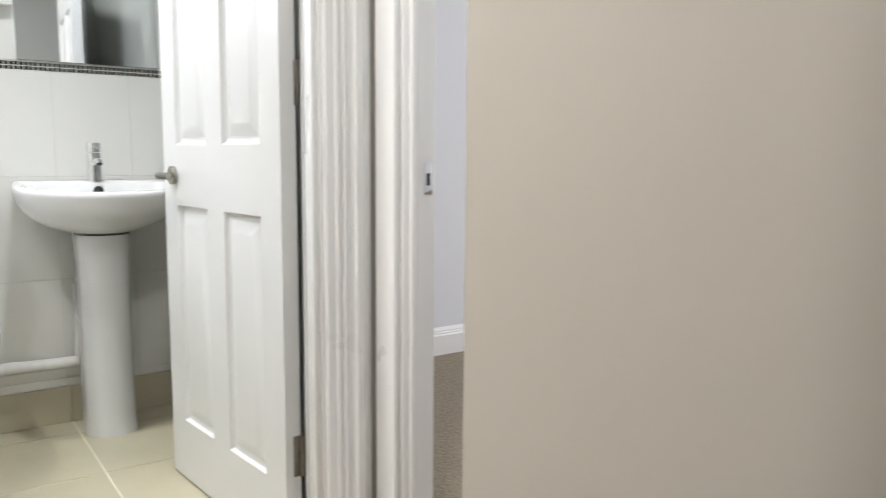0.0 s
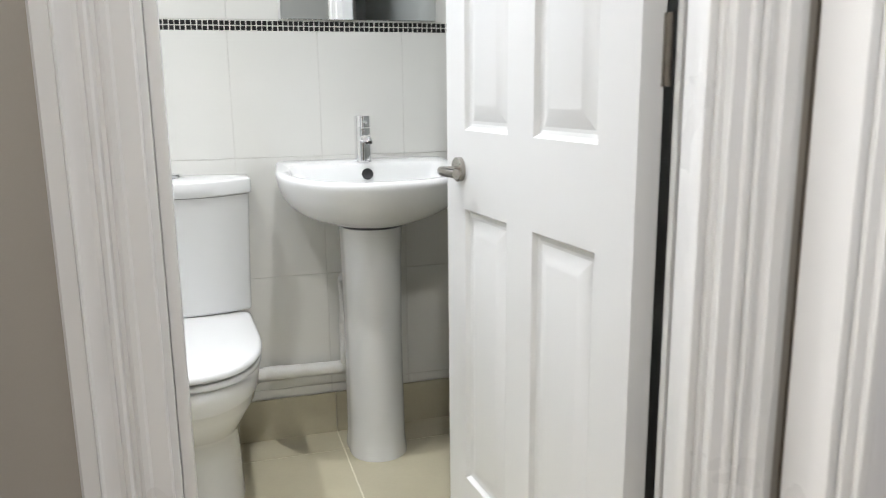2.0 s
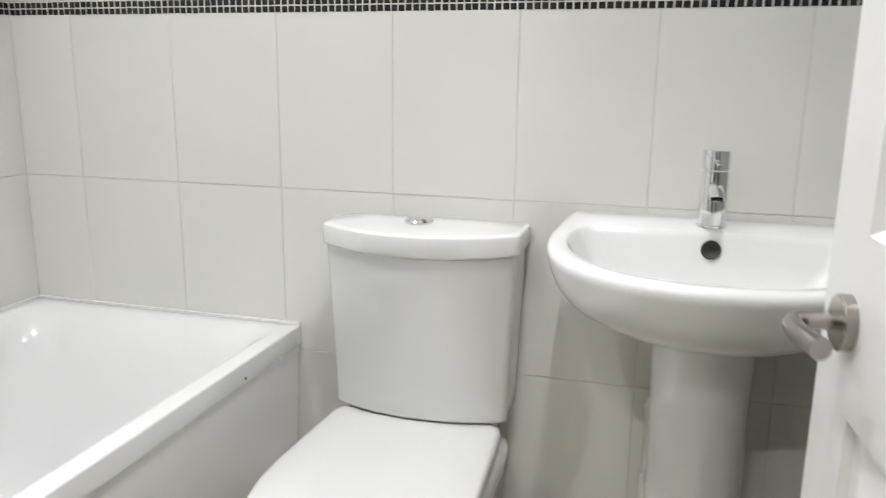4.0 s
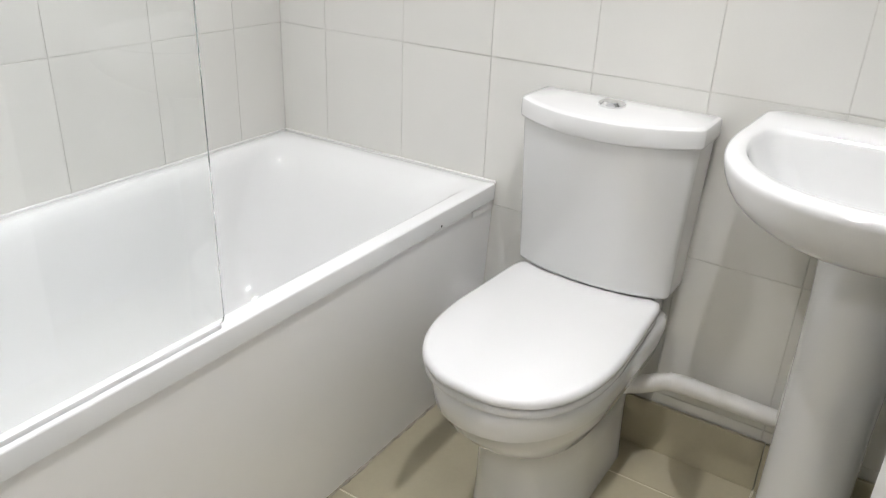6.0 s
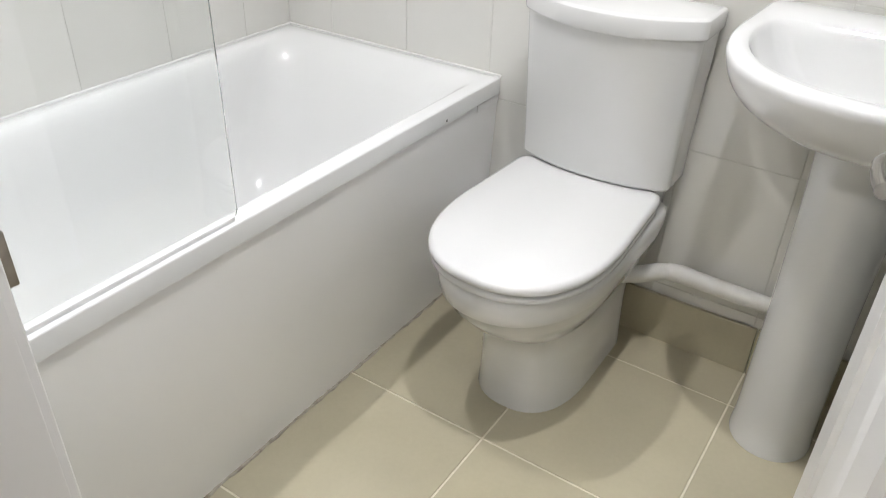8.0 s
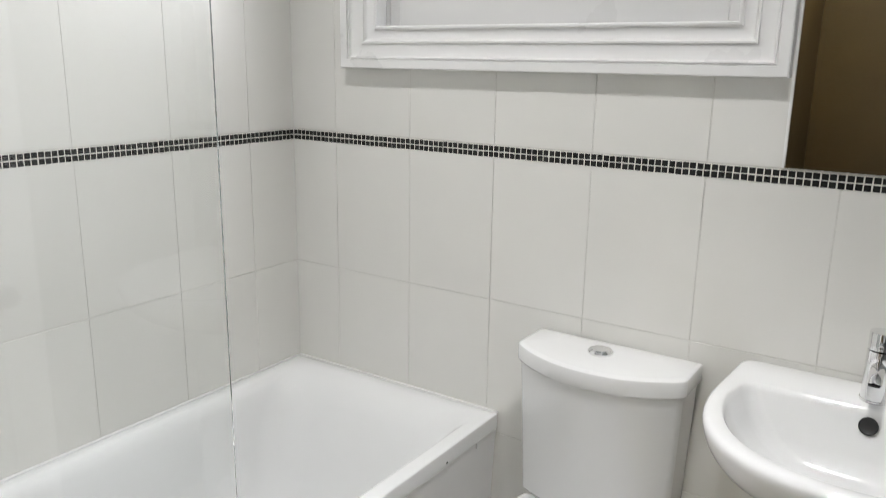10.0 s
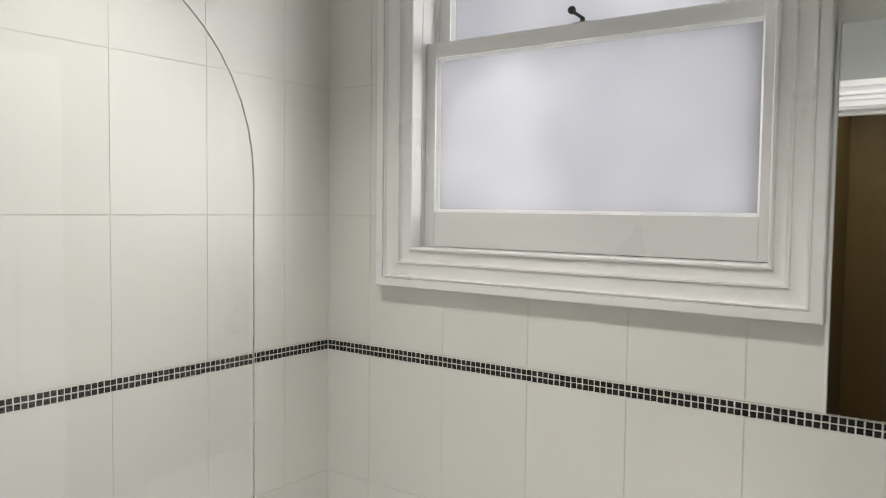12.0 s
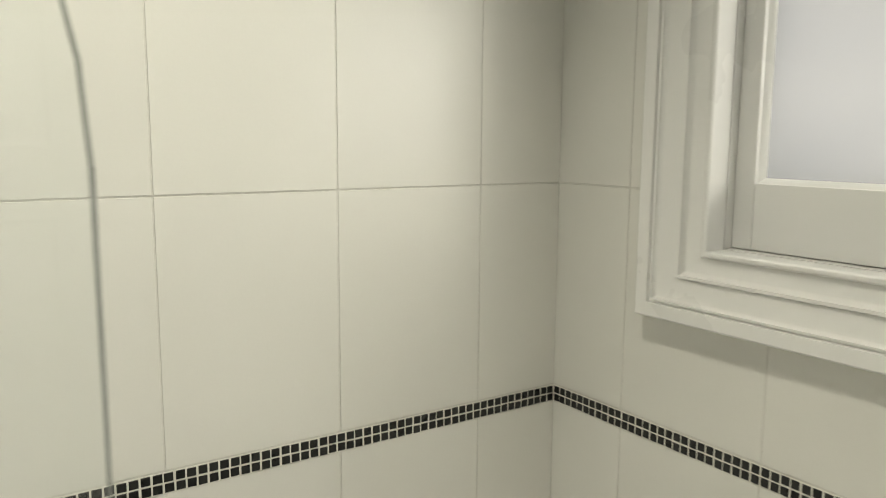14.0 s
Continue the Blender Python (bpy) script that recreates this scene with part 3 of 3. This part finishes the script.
part("edge_trim", boxes((1.3215, 1.3265, -0.008, -0.0005, 1.2790, 2.016)), M_GLOSS, mirror, "white mirror edge trim")


# ---- bath ----
bath = thing("bathtub", "white acrylic bathtub with a straight side panel along the wall", "bathtub", (0, 0, 0))
BX1, BY0, BZ = 0.706, NEAR + 0.004, 0.582


def tub():
    s = [rrect(0.001, BX1, BY0, -0.001, 0.006, BZ - 0.041), rrect(0.001, BX1, BY0, -0.001, 0.006, BZ - 0.0035), rrect(0.002, BX1 - 0.001, BY0 + 0.001, -0.002, 0.006, BZ - 0.001), rrect(0.004, BX1 - 0.0035, BY0 + 0.003, -0.004, 0.006, BZ),
         rrect(0.030, BX1 - 0.030, BY0 + 0.045, -0.034, 0.055, BZ + 0.001), rrect(0.038, BX1 - 0.036, BY0 + 0.055, -0.042, 0.06, BZ + 0.0005),
         rrect(0.046, BX1 - 0.043, BY0 + 0.065, -0.055, 0.068, BZ - 0.003), rrect(0.054, BX1 - 0.051, BY0 + 0.073, -0.074, 0.076, BZ - 0.011),
         rrect(0.063, BX1 - 0.061, BY0 + 0.081, -0.097, 0.085, BZ - 0.028), rrect(0.071, BX1 - 0.073, BY0 + 0.088, -0.122, 0.095, BZ - 0.06),
         rrect(0.080, BX1 - 0.088, BY0 + 0.095, -0.160, 0.105, BZ - 0.13),
         rrect(0.095, BX1 - 0.105, BY0 + 0.11, -0.215, 0.12, BZ - 0.26), rrect(0.13, BX1 - 0.14, BY0 + 0.14, -0.28, 0.12, BZ - 0.36),
         rrect(0.18, BX1 - 0.19, BY0 + 0.20, -0.36, 0.10, BZ - 0.395)]
    return loft(s, False, True)


part("tub", tub(), M_ACRYLIC, bath, angle=50)
PANEL = [(0.662, 0.004), (0.689, 0.30), (0.699, BZ - 0.052), (0.698, BZ - 0.0445), (0.682, BZ - 0.0445), (0.676, 0.30), (0.650, 0.004)]   # outer face leans in to the floor
part("side_panel", loft([[(x, y, z) for x, z in PANEL] for y in (BY0, -0.001)]), M_PANEL, bath, "white bath panel with scuffs")
part("panel_clip", boxes((0.695, 0.7025, -0.10, -0.002, BZ - 0.064, BZ - 0.0445), bevel=0.003), M_PANEL, bath)
# Black disc for the dark inside the screw hole.
bm = bmesh.new()
cyl(bm, (0.7045, -0.243, 0.549), (0.7066, -0.243, 0.549), 0.003, seg=10)
part("screw_hole", bm, M_DARK, bath)
part("sealant", boxes((0.002, BX1, -0.008, -0.0005, BZ - 0.001, BZ + 0.006), (0.0005, 0.008, BY0, -0.008, BZ - 0.001, BZ + 0.006), bevel=0.002), M_GLOSS, bath, "white sealant bead")

rnd = random.Random(7)
ring = []
for i in range(90):
    y = BY0 + 0.01 + (-0.012 - BY0 - 0.01) * i / 89
    d, h = rnd.uniform(0.002, 0.0075), rnd.uniform(0.002, 0.008)
    ring.append([(0.660, y, 0.0005), (0.662 + d, y, 0.0005), (0.663 + d * 0.6, y, h * 0.7), (0.661, y, h)])
part("floor_sealant", loft(ring), M_SEAL, bath, "ragged grimy sealant along the floor")

# shower screen standing on the rim
screen = thing("shower_screen", "clear glass bath screen with a rounded top corner", "shower screen", (0.692, 0, 0))
SY, ST = -0.862, 1.70
pts = [(BY0 + 0.02, BZ + 0.006), (SY - 0.012, BZ + 0.006), (SY - 0.003, BZ + 0.010), (SY, BZ + 0.018), (SY, ST)]
for i in range(1, 13):
    a = radians(90 * i / 12)
    pts.append((SY - 0.29 + 0.29 * math.cos(a), ST + 0.29 * math.sin(a)))
pts.append((BY0 + 0.02, ST + 0.29))
bm = loft([[(x, y, z) for y, z in pts] for x in (-0.003, 0.003)])
pane = part("glass", bm, M_CLEAR, screen, "clear toughened glass", smooth=False)
pane.visible_shadow = False
edge = pts[1:-1]
bm = tube([(0, y + 0.0004, zz) for y, zz in edge[1:]], 0.0011, 8)
part("glass_edge", bm, M_GLASSEDGE, screen, "dark polished glass edge")
part("wall_channel", boxes((-0.012, 0.012, BY0, BY0 + 0.028, BZ + 0.004, ST + 0.295), bevel=0.002), M_CHROME, screen, "chrome wall channel")
part("bottom_seal", boxes((-0.0045, 0.0045, BY0 + 0.028, SY - 0.008, BZ - 0.001, BZ + 0.0085), bevel=0.002), M_ACRYLIC, screen, "pale rubber seal")

# boxing for pipes between bath and pan
part("boxing", boxes((0.692, 0.86, -0.175, -0.012, 0.0, 0.300), bevel=0.002), M_PANEL)
tagged(bpy.data.objects["boxing"], "white painted pipe boxing beside the bath panel", "pipe boxing")


# ---- toilet ----
TX = 1.014
toilet = thing("toilet", "white ceramic close coupled toilet with the lid down", "toilet", (TX, 0, 0))
secs = []
for z, w, yf, yb, pw in ((0.0, 0.125, -0.447, -0.05, 2.5), (0.05, 0.122, -0.444, -0.05, 2.5), (0.15, 0.119, -0.448, -0.05, 2.5), (0.215, 0.122, -0.468, -0.05, 2.5),
                         (0.240, 0.130, -0.502, -0.05, 2.5), (0.275, 0.149, -0.545, -0.05, 2.2), (0.315, 0.167, -0.580, -0.05, 2.2), (0.345, 0.174, -0.597, -0.05, 2.2),
                         (0.352, 0.176, -0.606, -0.05, 2.2), (0.385, 0.180, -0.612, -0.05, 2.2), (0.405, 0.180, -0.612, -0.05, 2.2), (0.412, 0.174, -0.606, -0.055, 2.2)):
    secs.append(dshape(0, w, yf, yb, z, power=pw, straight=0.5))
part("pan", loft(secs), M_CERAMIC, toilet, "white glazed toilet pan", angle=50)


part("pan_shelf", boxes((-0.150, 0.150, -0.088, -0.012, 0.36, 0.4615), bevel=0.008), M_CERAMIC, toilet)


def slab(w, yf, yb, z0, z1, r, pw, straight):
    ss = [dshape(0, w - r, yf + r, yb - r, z0, power=pw, straight=straight, corner=0.035, taper=0.012), dshape(0, w, yf, yb, z0 + r * 0.6, power=pw, straight=straight, corner=0.035, taper=0.012),
          dshape(0, w, yf, yb, z1 - r, power=pw, straight=straight, corner=0.035, taper=0.012), dshape(0, w - r * 0.3, yf + r * 0.3, yb - r * 0.3, z1 - r * 0.35, power=pw, straight=straight, corner=0.035, taper=0.012),
          dshape(0, w - r, yf + r, yb - r, z1, power=pw, straight=straight, corner=0.035, taper=0.012), dshape(0, w * 0.55, yf * 0.75, yb * 1.6, z1 + 0.002, power=pw, straight=straight, corner=0.035, taper=0.012)]
    return loft(ss)


part("seat", slab(0.184, -0.617, -0.100, 0.415, 0.432, 0.006, 2.4, 0.5), M_SEAT, toilet, "white plastic toilet seat", angle=60)
part("lid", slab(0.187, -0.623, -0.098, 0.435, 0.458, 0.010, 2.4, 0.5), M_SEAT, toilet, "white plastic toilet lid, closed", angle=60)
for hx in (-0.08, 0.08):
    bm = bmesh.new()
    cyl(bm, (hx - 0.02, -0.094, 0.430), (hx + 0.02, -0.094, 0.430), 0.011, seg=14)
    part("seat_hinge", bm, M_SEAT, toilet)


def bowfront(w, yc, yf, yb, z, r=0.012, n=18):
    """Plan of the cistern: straight back, short sides, bowed front."""
    pts = [(-w, yb, z)]
    bow = lambda x: yc + (yf - yc) * (1 - abs(x / w) ** 2.2)
    fillet = [((1 - u) ** 2 * w + 2 * u * (1 - u) * w + u * u * (w - r), (1 - u) ** 2 * (yc + r) + 2 * u * (1 - u) * yc + u * u * bow(w - r)) for u in (0, 0.2, 0.4, 0.6, 0.8)]
    pts += [(-x, y, z) for x, y in fillet]
    for i in range(n + 1):
        x = (w - r) * (-1 + 2 * i / n)
        pts.append((x, bow(x), z))
    pts += [(x, y, z) for x, y in reversed(fillet)]
    pts.append((w, yb, z))
    return pts


part("cistern", loft([bowfront(0.176, -0.104, -0.142, -0.012, 0.462), bowfront(0.179, -0.107, -0.147, -0.012, 0.468), bowfront(0.181, -0.111, -0.162, -0.012, 0.56),
                      bowfront(0.190, -0.119, -0.194, -0.012, 0.799)]), M_CERAMIC, toilet, "white glazed cistern with a bowed front", angle=28)
part("cistern_lid", loft([bowfront(0.189, -0.118, -0.193, -0.010, 0.7995), bowfront(0.195, -0.122, -0.199, -0.006, 0.801), bowfront(0.197, -0.124, -0.201, -0.006, 0.805),
                          bowfront(0.197, -0.124, -0.201, -0.006, 0.834), bowfront(0.1955, -0.1225, -0.1995, -0.007, 0.839), bowfront(0.191, -0.118, -0.194, -0.010, 0.8425),
                          bowfront(0.186, -0.113, -0.188, -0.013, 0.8435), bowfront(0.120, -0.075, -0.120, -0.035, 0.8465)]),
     M_CERAMIC, toilet, "white glazed cistern lid", angle=28)
bm = lathe(bmesh.new(), (-0.007, -0.088, 0.8445), (0, 0, 1), [(0, 0.0285), (0.006, 0.0285), (0.0095, 0.0255), (0.0085, 0.0225), (0.0120, 0.020), (0.0135, 0.012)])
flush = part("flush_button", bm, M_CHROME, toilet, "round chrome dual flush button")


# ---- basin ----
CX = 1.541
basin = thing("pedestal_basin", "white ceramic wash basin on a full pedestal", "wash basin", (CX, 0, 0))
outer = [(0.698, 0.088, -0.247, 2.2), (0.708, 0.125, -0.285, 2.2), (0.720, 0.160, -0.318, 2.2), (0.738, 0.195, -0.353, 2.2), (0.760, 0.223, -0.382, 2.25), (0.785, 0.242, -0.406, 2.3), (0.810, 0.2545, -0.423, 2.32),
         (0.832, 0.261, -0.4325, 2.35), (0.848, 0.264, -0.437, 2.35), (0.857, 0.2645, -0.438, 2.35), (0.8625, 0.2625, -0.4355, 2.35), (0.866, 0.259, -0.431, 2.35), (0.8675, 0.254, -0.426, 2.35)]
BACK = {0.8625: -0.005, 0.866: -0.0075, 0.8675: -0.012}
secs = [dshape(0, w * 1.012, yf, BACK.get(z, -0.004), z, power=pw, straight=0.42, corner=0.03, taper=0.014, even=False) for z, w, yf, pw in outer]
inner = [(0.8665, 0.236, -0.406, -0.108), (0.8635, 0.232, -0.401, -0.113), (0.855, 0.228, -0.398, -0.118), (0.82, 0.212, -0.375, -0.130), (0.78, 0.180, -0.345, -0.142), (0.75, 0.130, -0.305, -0.160), (0.738, 0.07, -0.26, -0.18)]
secs += [dshape(0, w * 1.012, yf, yb, z, power=2.3, straight=0.25, corner=0.035, taper=0.01, even=False) for z, w, yf, yb in inner]
# the rim falls from the wall to the front edge
secs = [[(x, y, z + (0.009 + 0.066 * y) * min(1, max(0, (z - 0.70) / 0.10))) for x, y, z in ring] for ring in secs]
part("bowl", loft(secs), M_CERAMIC, basin, "white glazed basin bowl", angle=60)
ped = []
for z, w, yf in ((0.0, 0.086, -0.262), (0.012, 0.086, -0.262), (0.05, 0.082, -0.255), (0.35, 0.080, -0.247), (0.60, 0.083, -0.248), (0.6945, 0.087, -0.252)):
    ped.append(dshape(0, w, yf, -0.09, z, power=2.1, straight=0.45, corner=0.01))
part("pedestal", loft(ped), M_CERAMIC, basin, "white glazed pedestal", angle=60)
# The overflow is no opening: its shade is a black disc.
bm = lathe(bmesh.new(), (0, -0.126, 0.839), (0, -1, 0.32), [(0, 0.0165), (0.004, 0.0165), (0.0055, 0.0145), (0.004, 0.012)])
part("overflow_ring", bm, M_DARK, basin, "black disc for the dark inside the overflow hole")
bm = lathe(bmesh.new(), (0, -0.23, 0.739), (0, 0, 1), [(0, 0.028), (0.003, 0.028), (0.004, 0.02)])
part("waste", bm, M_CHROME, basin, "chrome basin waste")

tap = thing("basin_mixer_tap", "chrome single lever mixer tap on the basin", "tap", (CX, -0.072, 0.871))
part("tap_body", lathe(bmesh.new(), (0, 0, 0), (0, 0, 1), [(0, 0.0262), (0.004, 0.0262), (0.005, 0.0245), (0.098, 0.0240)]), M_CHROME, tap)
part("tap_head", lathe(bmesh.new(), (0, 0, 0), (0, 0, 1), [(0.1005, 0.0240), (0.131, 0.0240), (0.1335, 0.0230), (0.134, 0.016)]), M_CHROME, tap)
part("lever", boxes((-0.004, 0.004, -0.058, -0.018, 0.113, 0.121), bevel=0.0025), M_CHROME, tap)
spout = part("spout", tube([(0, -0.01, 0.066), (0, -0.045, 0.070), (0, -0.070, 0.071), (0, -0.082, 0.067), (0, -0.086, 0.060)], [0.013, 0.0125, 0.012, 0.012, 0.012], 18), M_CHROME, tap)
bm = bmesh.new()
cyl(bm, (0, -0.0862, 0.0595), (0, -0.0868, 0.057), 0.0098, seg=16)
part("aerator", bm, M_DARK, spout)

# waste pipe along the wall
pipe = thing("waste_pipe", "white plastic waste pipe along the wall under basin", "pipe", (0, 0, 0))
part("pipe_run", tube([(1.11, -0.14, 0.232), (1.165, -0.105, 0.236), (1.20, -0.066, 0.236), (1.225, -0.046, 0.234), (1.26, -0.040, 0.232), (1.40, -0.040, 0.229), (1.53, -0.040, 0.226)], 0.0205, 16), M_PIPE, pipe)
part("socket", tube([(1.215, -0.052, 0.2345), (1.245, -0.042, 0.233), (1.275, -0.040, 0.232)], 0.0222, 16), M_PIPE, pipe)


supply = thing("supply_pipe", "white plastic pipe rising behind the pedestal", "pipe", (0, 0, 0))
part("riser", tube([(1.462, -0.066, 0.25), (1.462, -0.066, 0.38), (1.462, -0.066, 0.515), (1.468, -0.066, 0.53), (1.48, -0.066, 0.535)], 0.011, 12), M_PIPE, supply)


# ---- ceiling downlights ----
def downlight(x, y):
    d = thing("ceiling_downlight", "round recessed ceiling downlight", "ceiling light", (x, y, CEIL), group="downlights")
    part("trim", lathe(bmesh.new(), (0, 0, 0), (0, 0, -1), [(0.0, 0.045), (0.004, 0.044), (0.006, 0.036), (0.002, 0.030), (0.0, 0.029)], cap0=False, cap1=False), M_GLOSS, d)
    part("lens", lathe(bmesh.new(), (0, 0, -0.0005), (0, 0, -1), [(0.0, 0.028), (0.002, 0.028)]), M_LAMP, d)


# The last position is an added fitting for the hall fill.
for sx, sy in BATH_SPOTS + [(1.10, -2.62)]:
    downlight(sx, sy)


# ---- tiles ----
TW, TH, JOINT = 0.2535, 0.3615, 0.0023
tile_meshes = {}


def rect_tile(w, h, material, depth=0.006, bevel=0.0007):
    key = (round(w, 4), round(h, 4), material.name)
    if key not in tile_meshes:
        tile_meshes[key] = finish("tile", plate([(0, 0), (0, h), (w, h), (w, 0)], depth, bevel), material, False)
    return tile_meshes[key]


def put(name, mesh, parent, m):
    ob = new(name, mesh)
    ob.parent = parent
    ob.matrix_world = m
    return ob


def cut(outline, hole):
    """A rectangle less the hole; None if it lies inside."""
    x0, x1, z0, z1 = outline
    hx0, hx1, hz0, hz1 = hole
    if x1 <= hx0 or x0 >= hx1 or z1 <= hz0 or z0 >= hz1:
        return [(x0, z0), (x0, z1), (x1, z1), (x1, z0)]
    lx, rx, lo, hi = x0 < hx0, x1 > hx1, z0 < hz0, z1 > hz1
    if not (lx or rx or lo or hi):
        return None
    if lx and lo:
        return [(x0, z0), (x0, z1), (hx0, z1), (hx0, hz0), (x1, hz0), (x1, z0)]
    if rx and lo:
        return [(x0, z0), (x0, hz0), (hx1, hz0), (hx1, z1), (x1, z1), (x1, z0)]
    if lx and hi:
        return [(x0, z0), (x0, z1), (x1, z1), (x1, hz1), (hx0, hz1), (hx0, z0)]
    if rx and hi:
        return [(hx1, z0), (hx1, hz1), (x0, hz1), (x0, z1), (x1, z1), (x1, z0)]
    if lx:
        return [(x0, z0), (x0, z1), (hx0, z1), (hx0, z0)]
    if rx:
        return [(hx1, z0), (hx1, z1), (x1, z1), (x1, z0)]
    if lo:
        return [(x0, z0), (x0, hz0), (x1, hz0), (x1, z0)]
    return [(x0, hz1), (x0, z1), (x1, z1), (x1, hz1)]


MOS0, MOS1 = 1.2460, 1.2775
rows = []
z = MOS0
while z > 0.14:
    rows.append((max(0.136, z - TH + JOINT), z))
    z -= TH
z = MOS1
while z < CEIL - 0.01:
    rows.append((z, min(CEIL - 0.002, z + TH - JOINT)))
    z += TH


def spans(first, end, step, gap):
    """Tile spans from 0 to end, with a joint at first."""
    edges = [0.0]
    x = first
    while x < end - 0.02:
        edges.append(x)
        x += step
    edges.append(end)
    return [(a + (gap / 2 if a else 0), b - (gap / 2 if b < end else 0)) for a, b in zip(edges, edges[1:])]


HOLE = (WIN[0], WIN[1], WIN[2], WIN[3])
jitter = random.Random(4)
for x0, x1 in spans(0.162, RIGHT - 0.001, TW, JOINT):
    for z0, z1 in rows:
        shape = cut((x0, x1, z0, z1), HOLE)
        if not shape:
            continue
        if len(shape) == 4:
            xs, zs = [p[0] for p in shape], [p[1] for p in shape]
            mesh, at = rect_tile(max(xs) - min(xs), max(zs) - min(zs), M_TILE), (min(xs), min(zs))
        else:
            mesh, at = finish("tile", plate([(x - x0, zz - z0) for x, zz in shape], 0.006, 0.0012), M_TILE, False), (x0, z0)
        put("tile", mesh, wall_far, pose(at[0], jitter.uniform(-0.0002, 0.0004), at[1], jitter.uniform(-0.06, 0.06), 0, jitter.uniform(-0.06, 0.06)))
for a, b in spans(0.170, -NEAR - 0.001, 0.2545, JOINT):
    for z0, z1 in rows:
        mesh = rect_tile(b - a, z1 - z0, M_TILE)
        put("tile", mesh, wall_left, pose(jitter.uniform(-0.0004, 0.0002), -b, z0, jitter.uniform(-0.06, 0.06), 0, 90 + jitter.uniform(-0.06, 0.06)))

# mosaic band: two rows of small black tiles
STEP, CHIP = 0.0148, 0.0120
chip_mesh = finish("mosaic_tile", plate([(0, 0), (0, CHIP), (CHIP, CHIP), (CHIP, 0)], 0.006, 0.0009), M_MOSAIC, False)
part("mosaic_bed", boxes((0.0005, RIGHT - 0.001, 0.0005, 0.006, MOS0, MOS1 - JOINT)), M_MGROUT, wall_far, smooth=False)
part("mosaic_bed", boxes((-0.006, -0.0005, NEAR, -0.0005, MOS0, MOS1 - JOINT)), M_MGROUT, wall_left, smooth=False)
for k in range(2):
    z0 = MOS0 + 0.0008 + k * STEP
    for i in range(int((RIGHT - 0.004) / STEP)):
        put("mosaic_tile", chip_mesh, wall_far, pose(0.0025 + i * STEP + jitter.uniform(-0.0005, 0.0005), -0.001, z0 + jitter.uniform(-0.0004, 0.0004), 0, jitter.uniform(-1.2, 1.2), 0))
    for i in range(int(-NEAR / STEP)):
        put("mosaic_tile", chip_mesh, wall_left, pose(0.001, -0.0025 - CHIP - i * STEP + jitter.uniform(-0.0005, 0.0005), z0 + jitter.uniform(-0.0004, 0.0004), 0, jitter.uniform(-1.2, 1.2), 90))

# floor tiles and the tiled upstand along the far wall
FT, FG = 0.4145, 0.0045
fx = [0.648, 1.028, 1.4405, RIGHT]
fy = [-1.49, -1.388, -0.973, -0.559, -0.1395, -0.001]
for x0, x1 in zip(fx, fx[1:]):
    for y0, y1 in zip(fy, fy[1:]):
        w, h = x1 - x0 - FG, y1 - y0 - FG
        put("floor_tile", rect_tile(w, h, M_FLOOR, 0.008, 0.0015), floor_bath, pose(x0 + FG / 2, y0 + FG / 2, jitter.uniform(-0.0002, 0.0002), -90, 0, 0))
for x0, x1 in zip([0.862, 1.03, 1.4405], [1.03, 1.4405, RIGHT]):
    put("upstand_tile", rect_tile(x1 - x0 - 0.002, 0.133, M_FLOOR, 0.008, 0.0008), wall_far, pose(x0 + 0.001, -0.0095, 0.0))
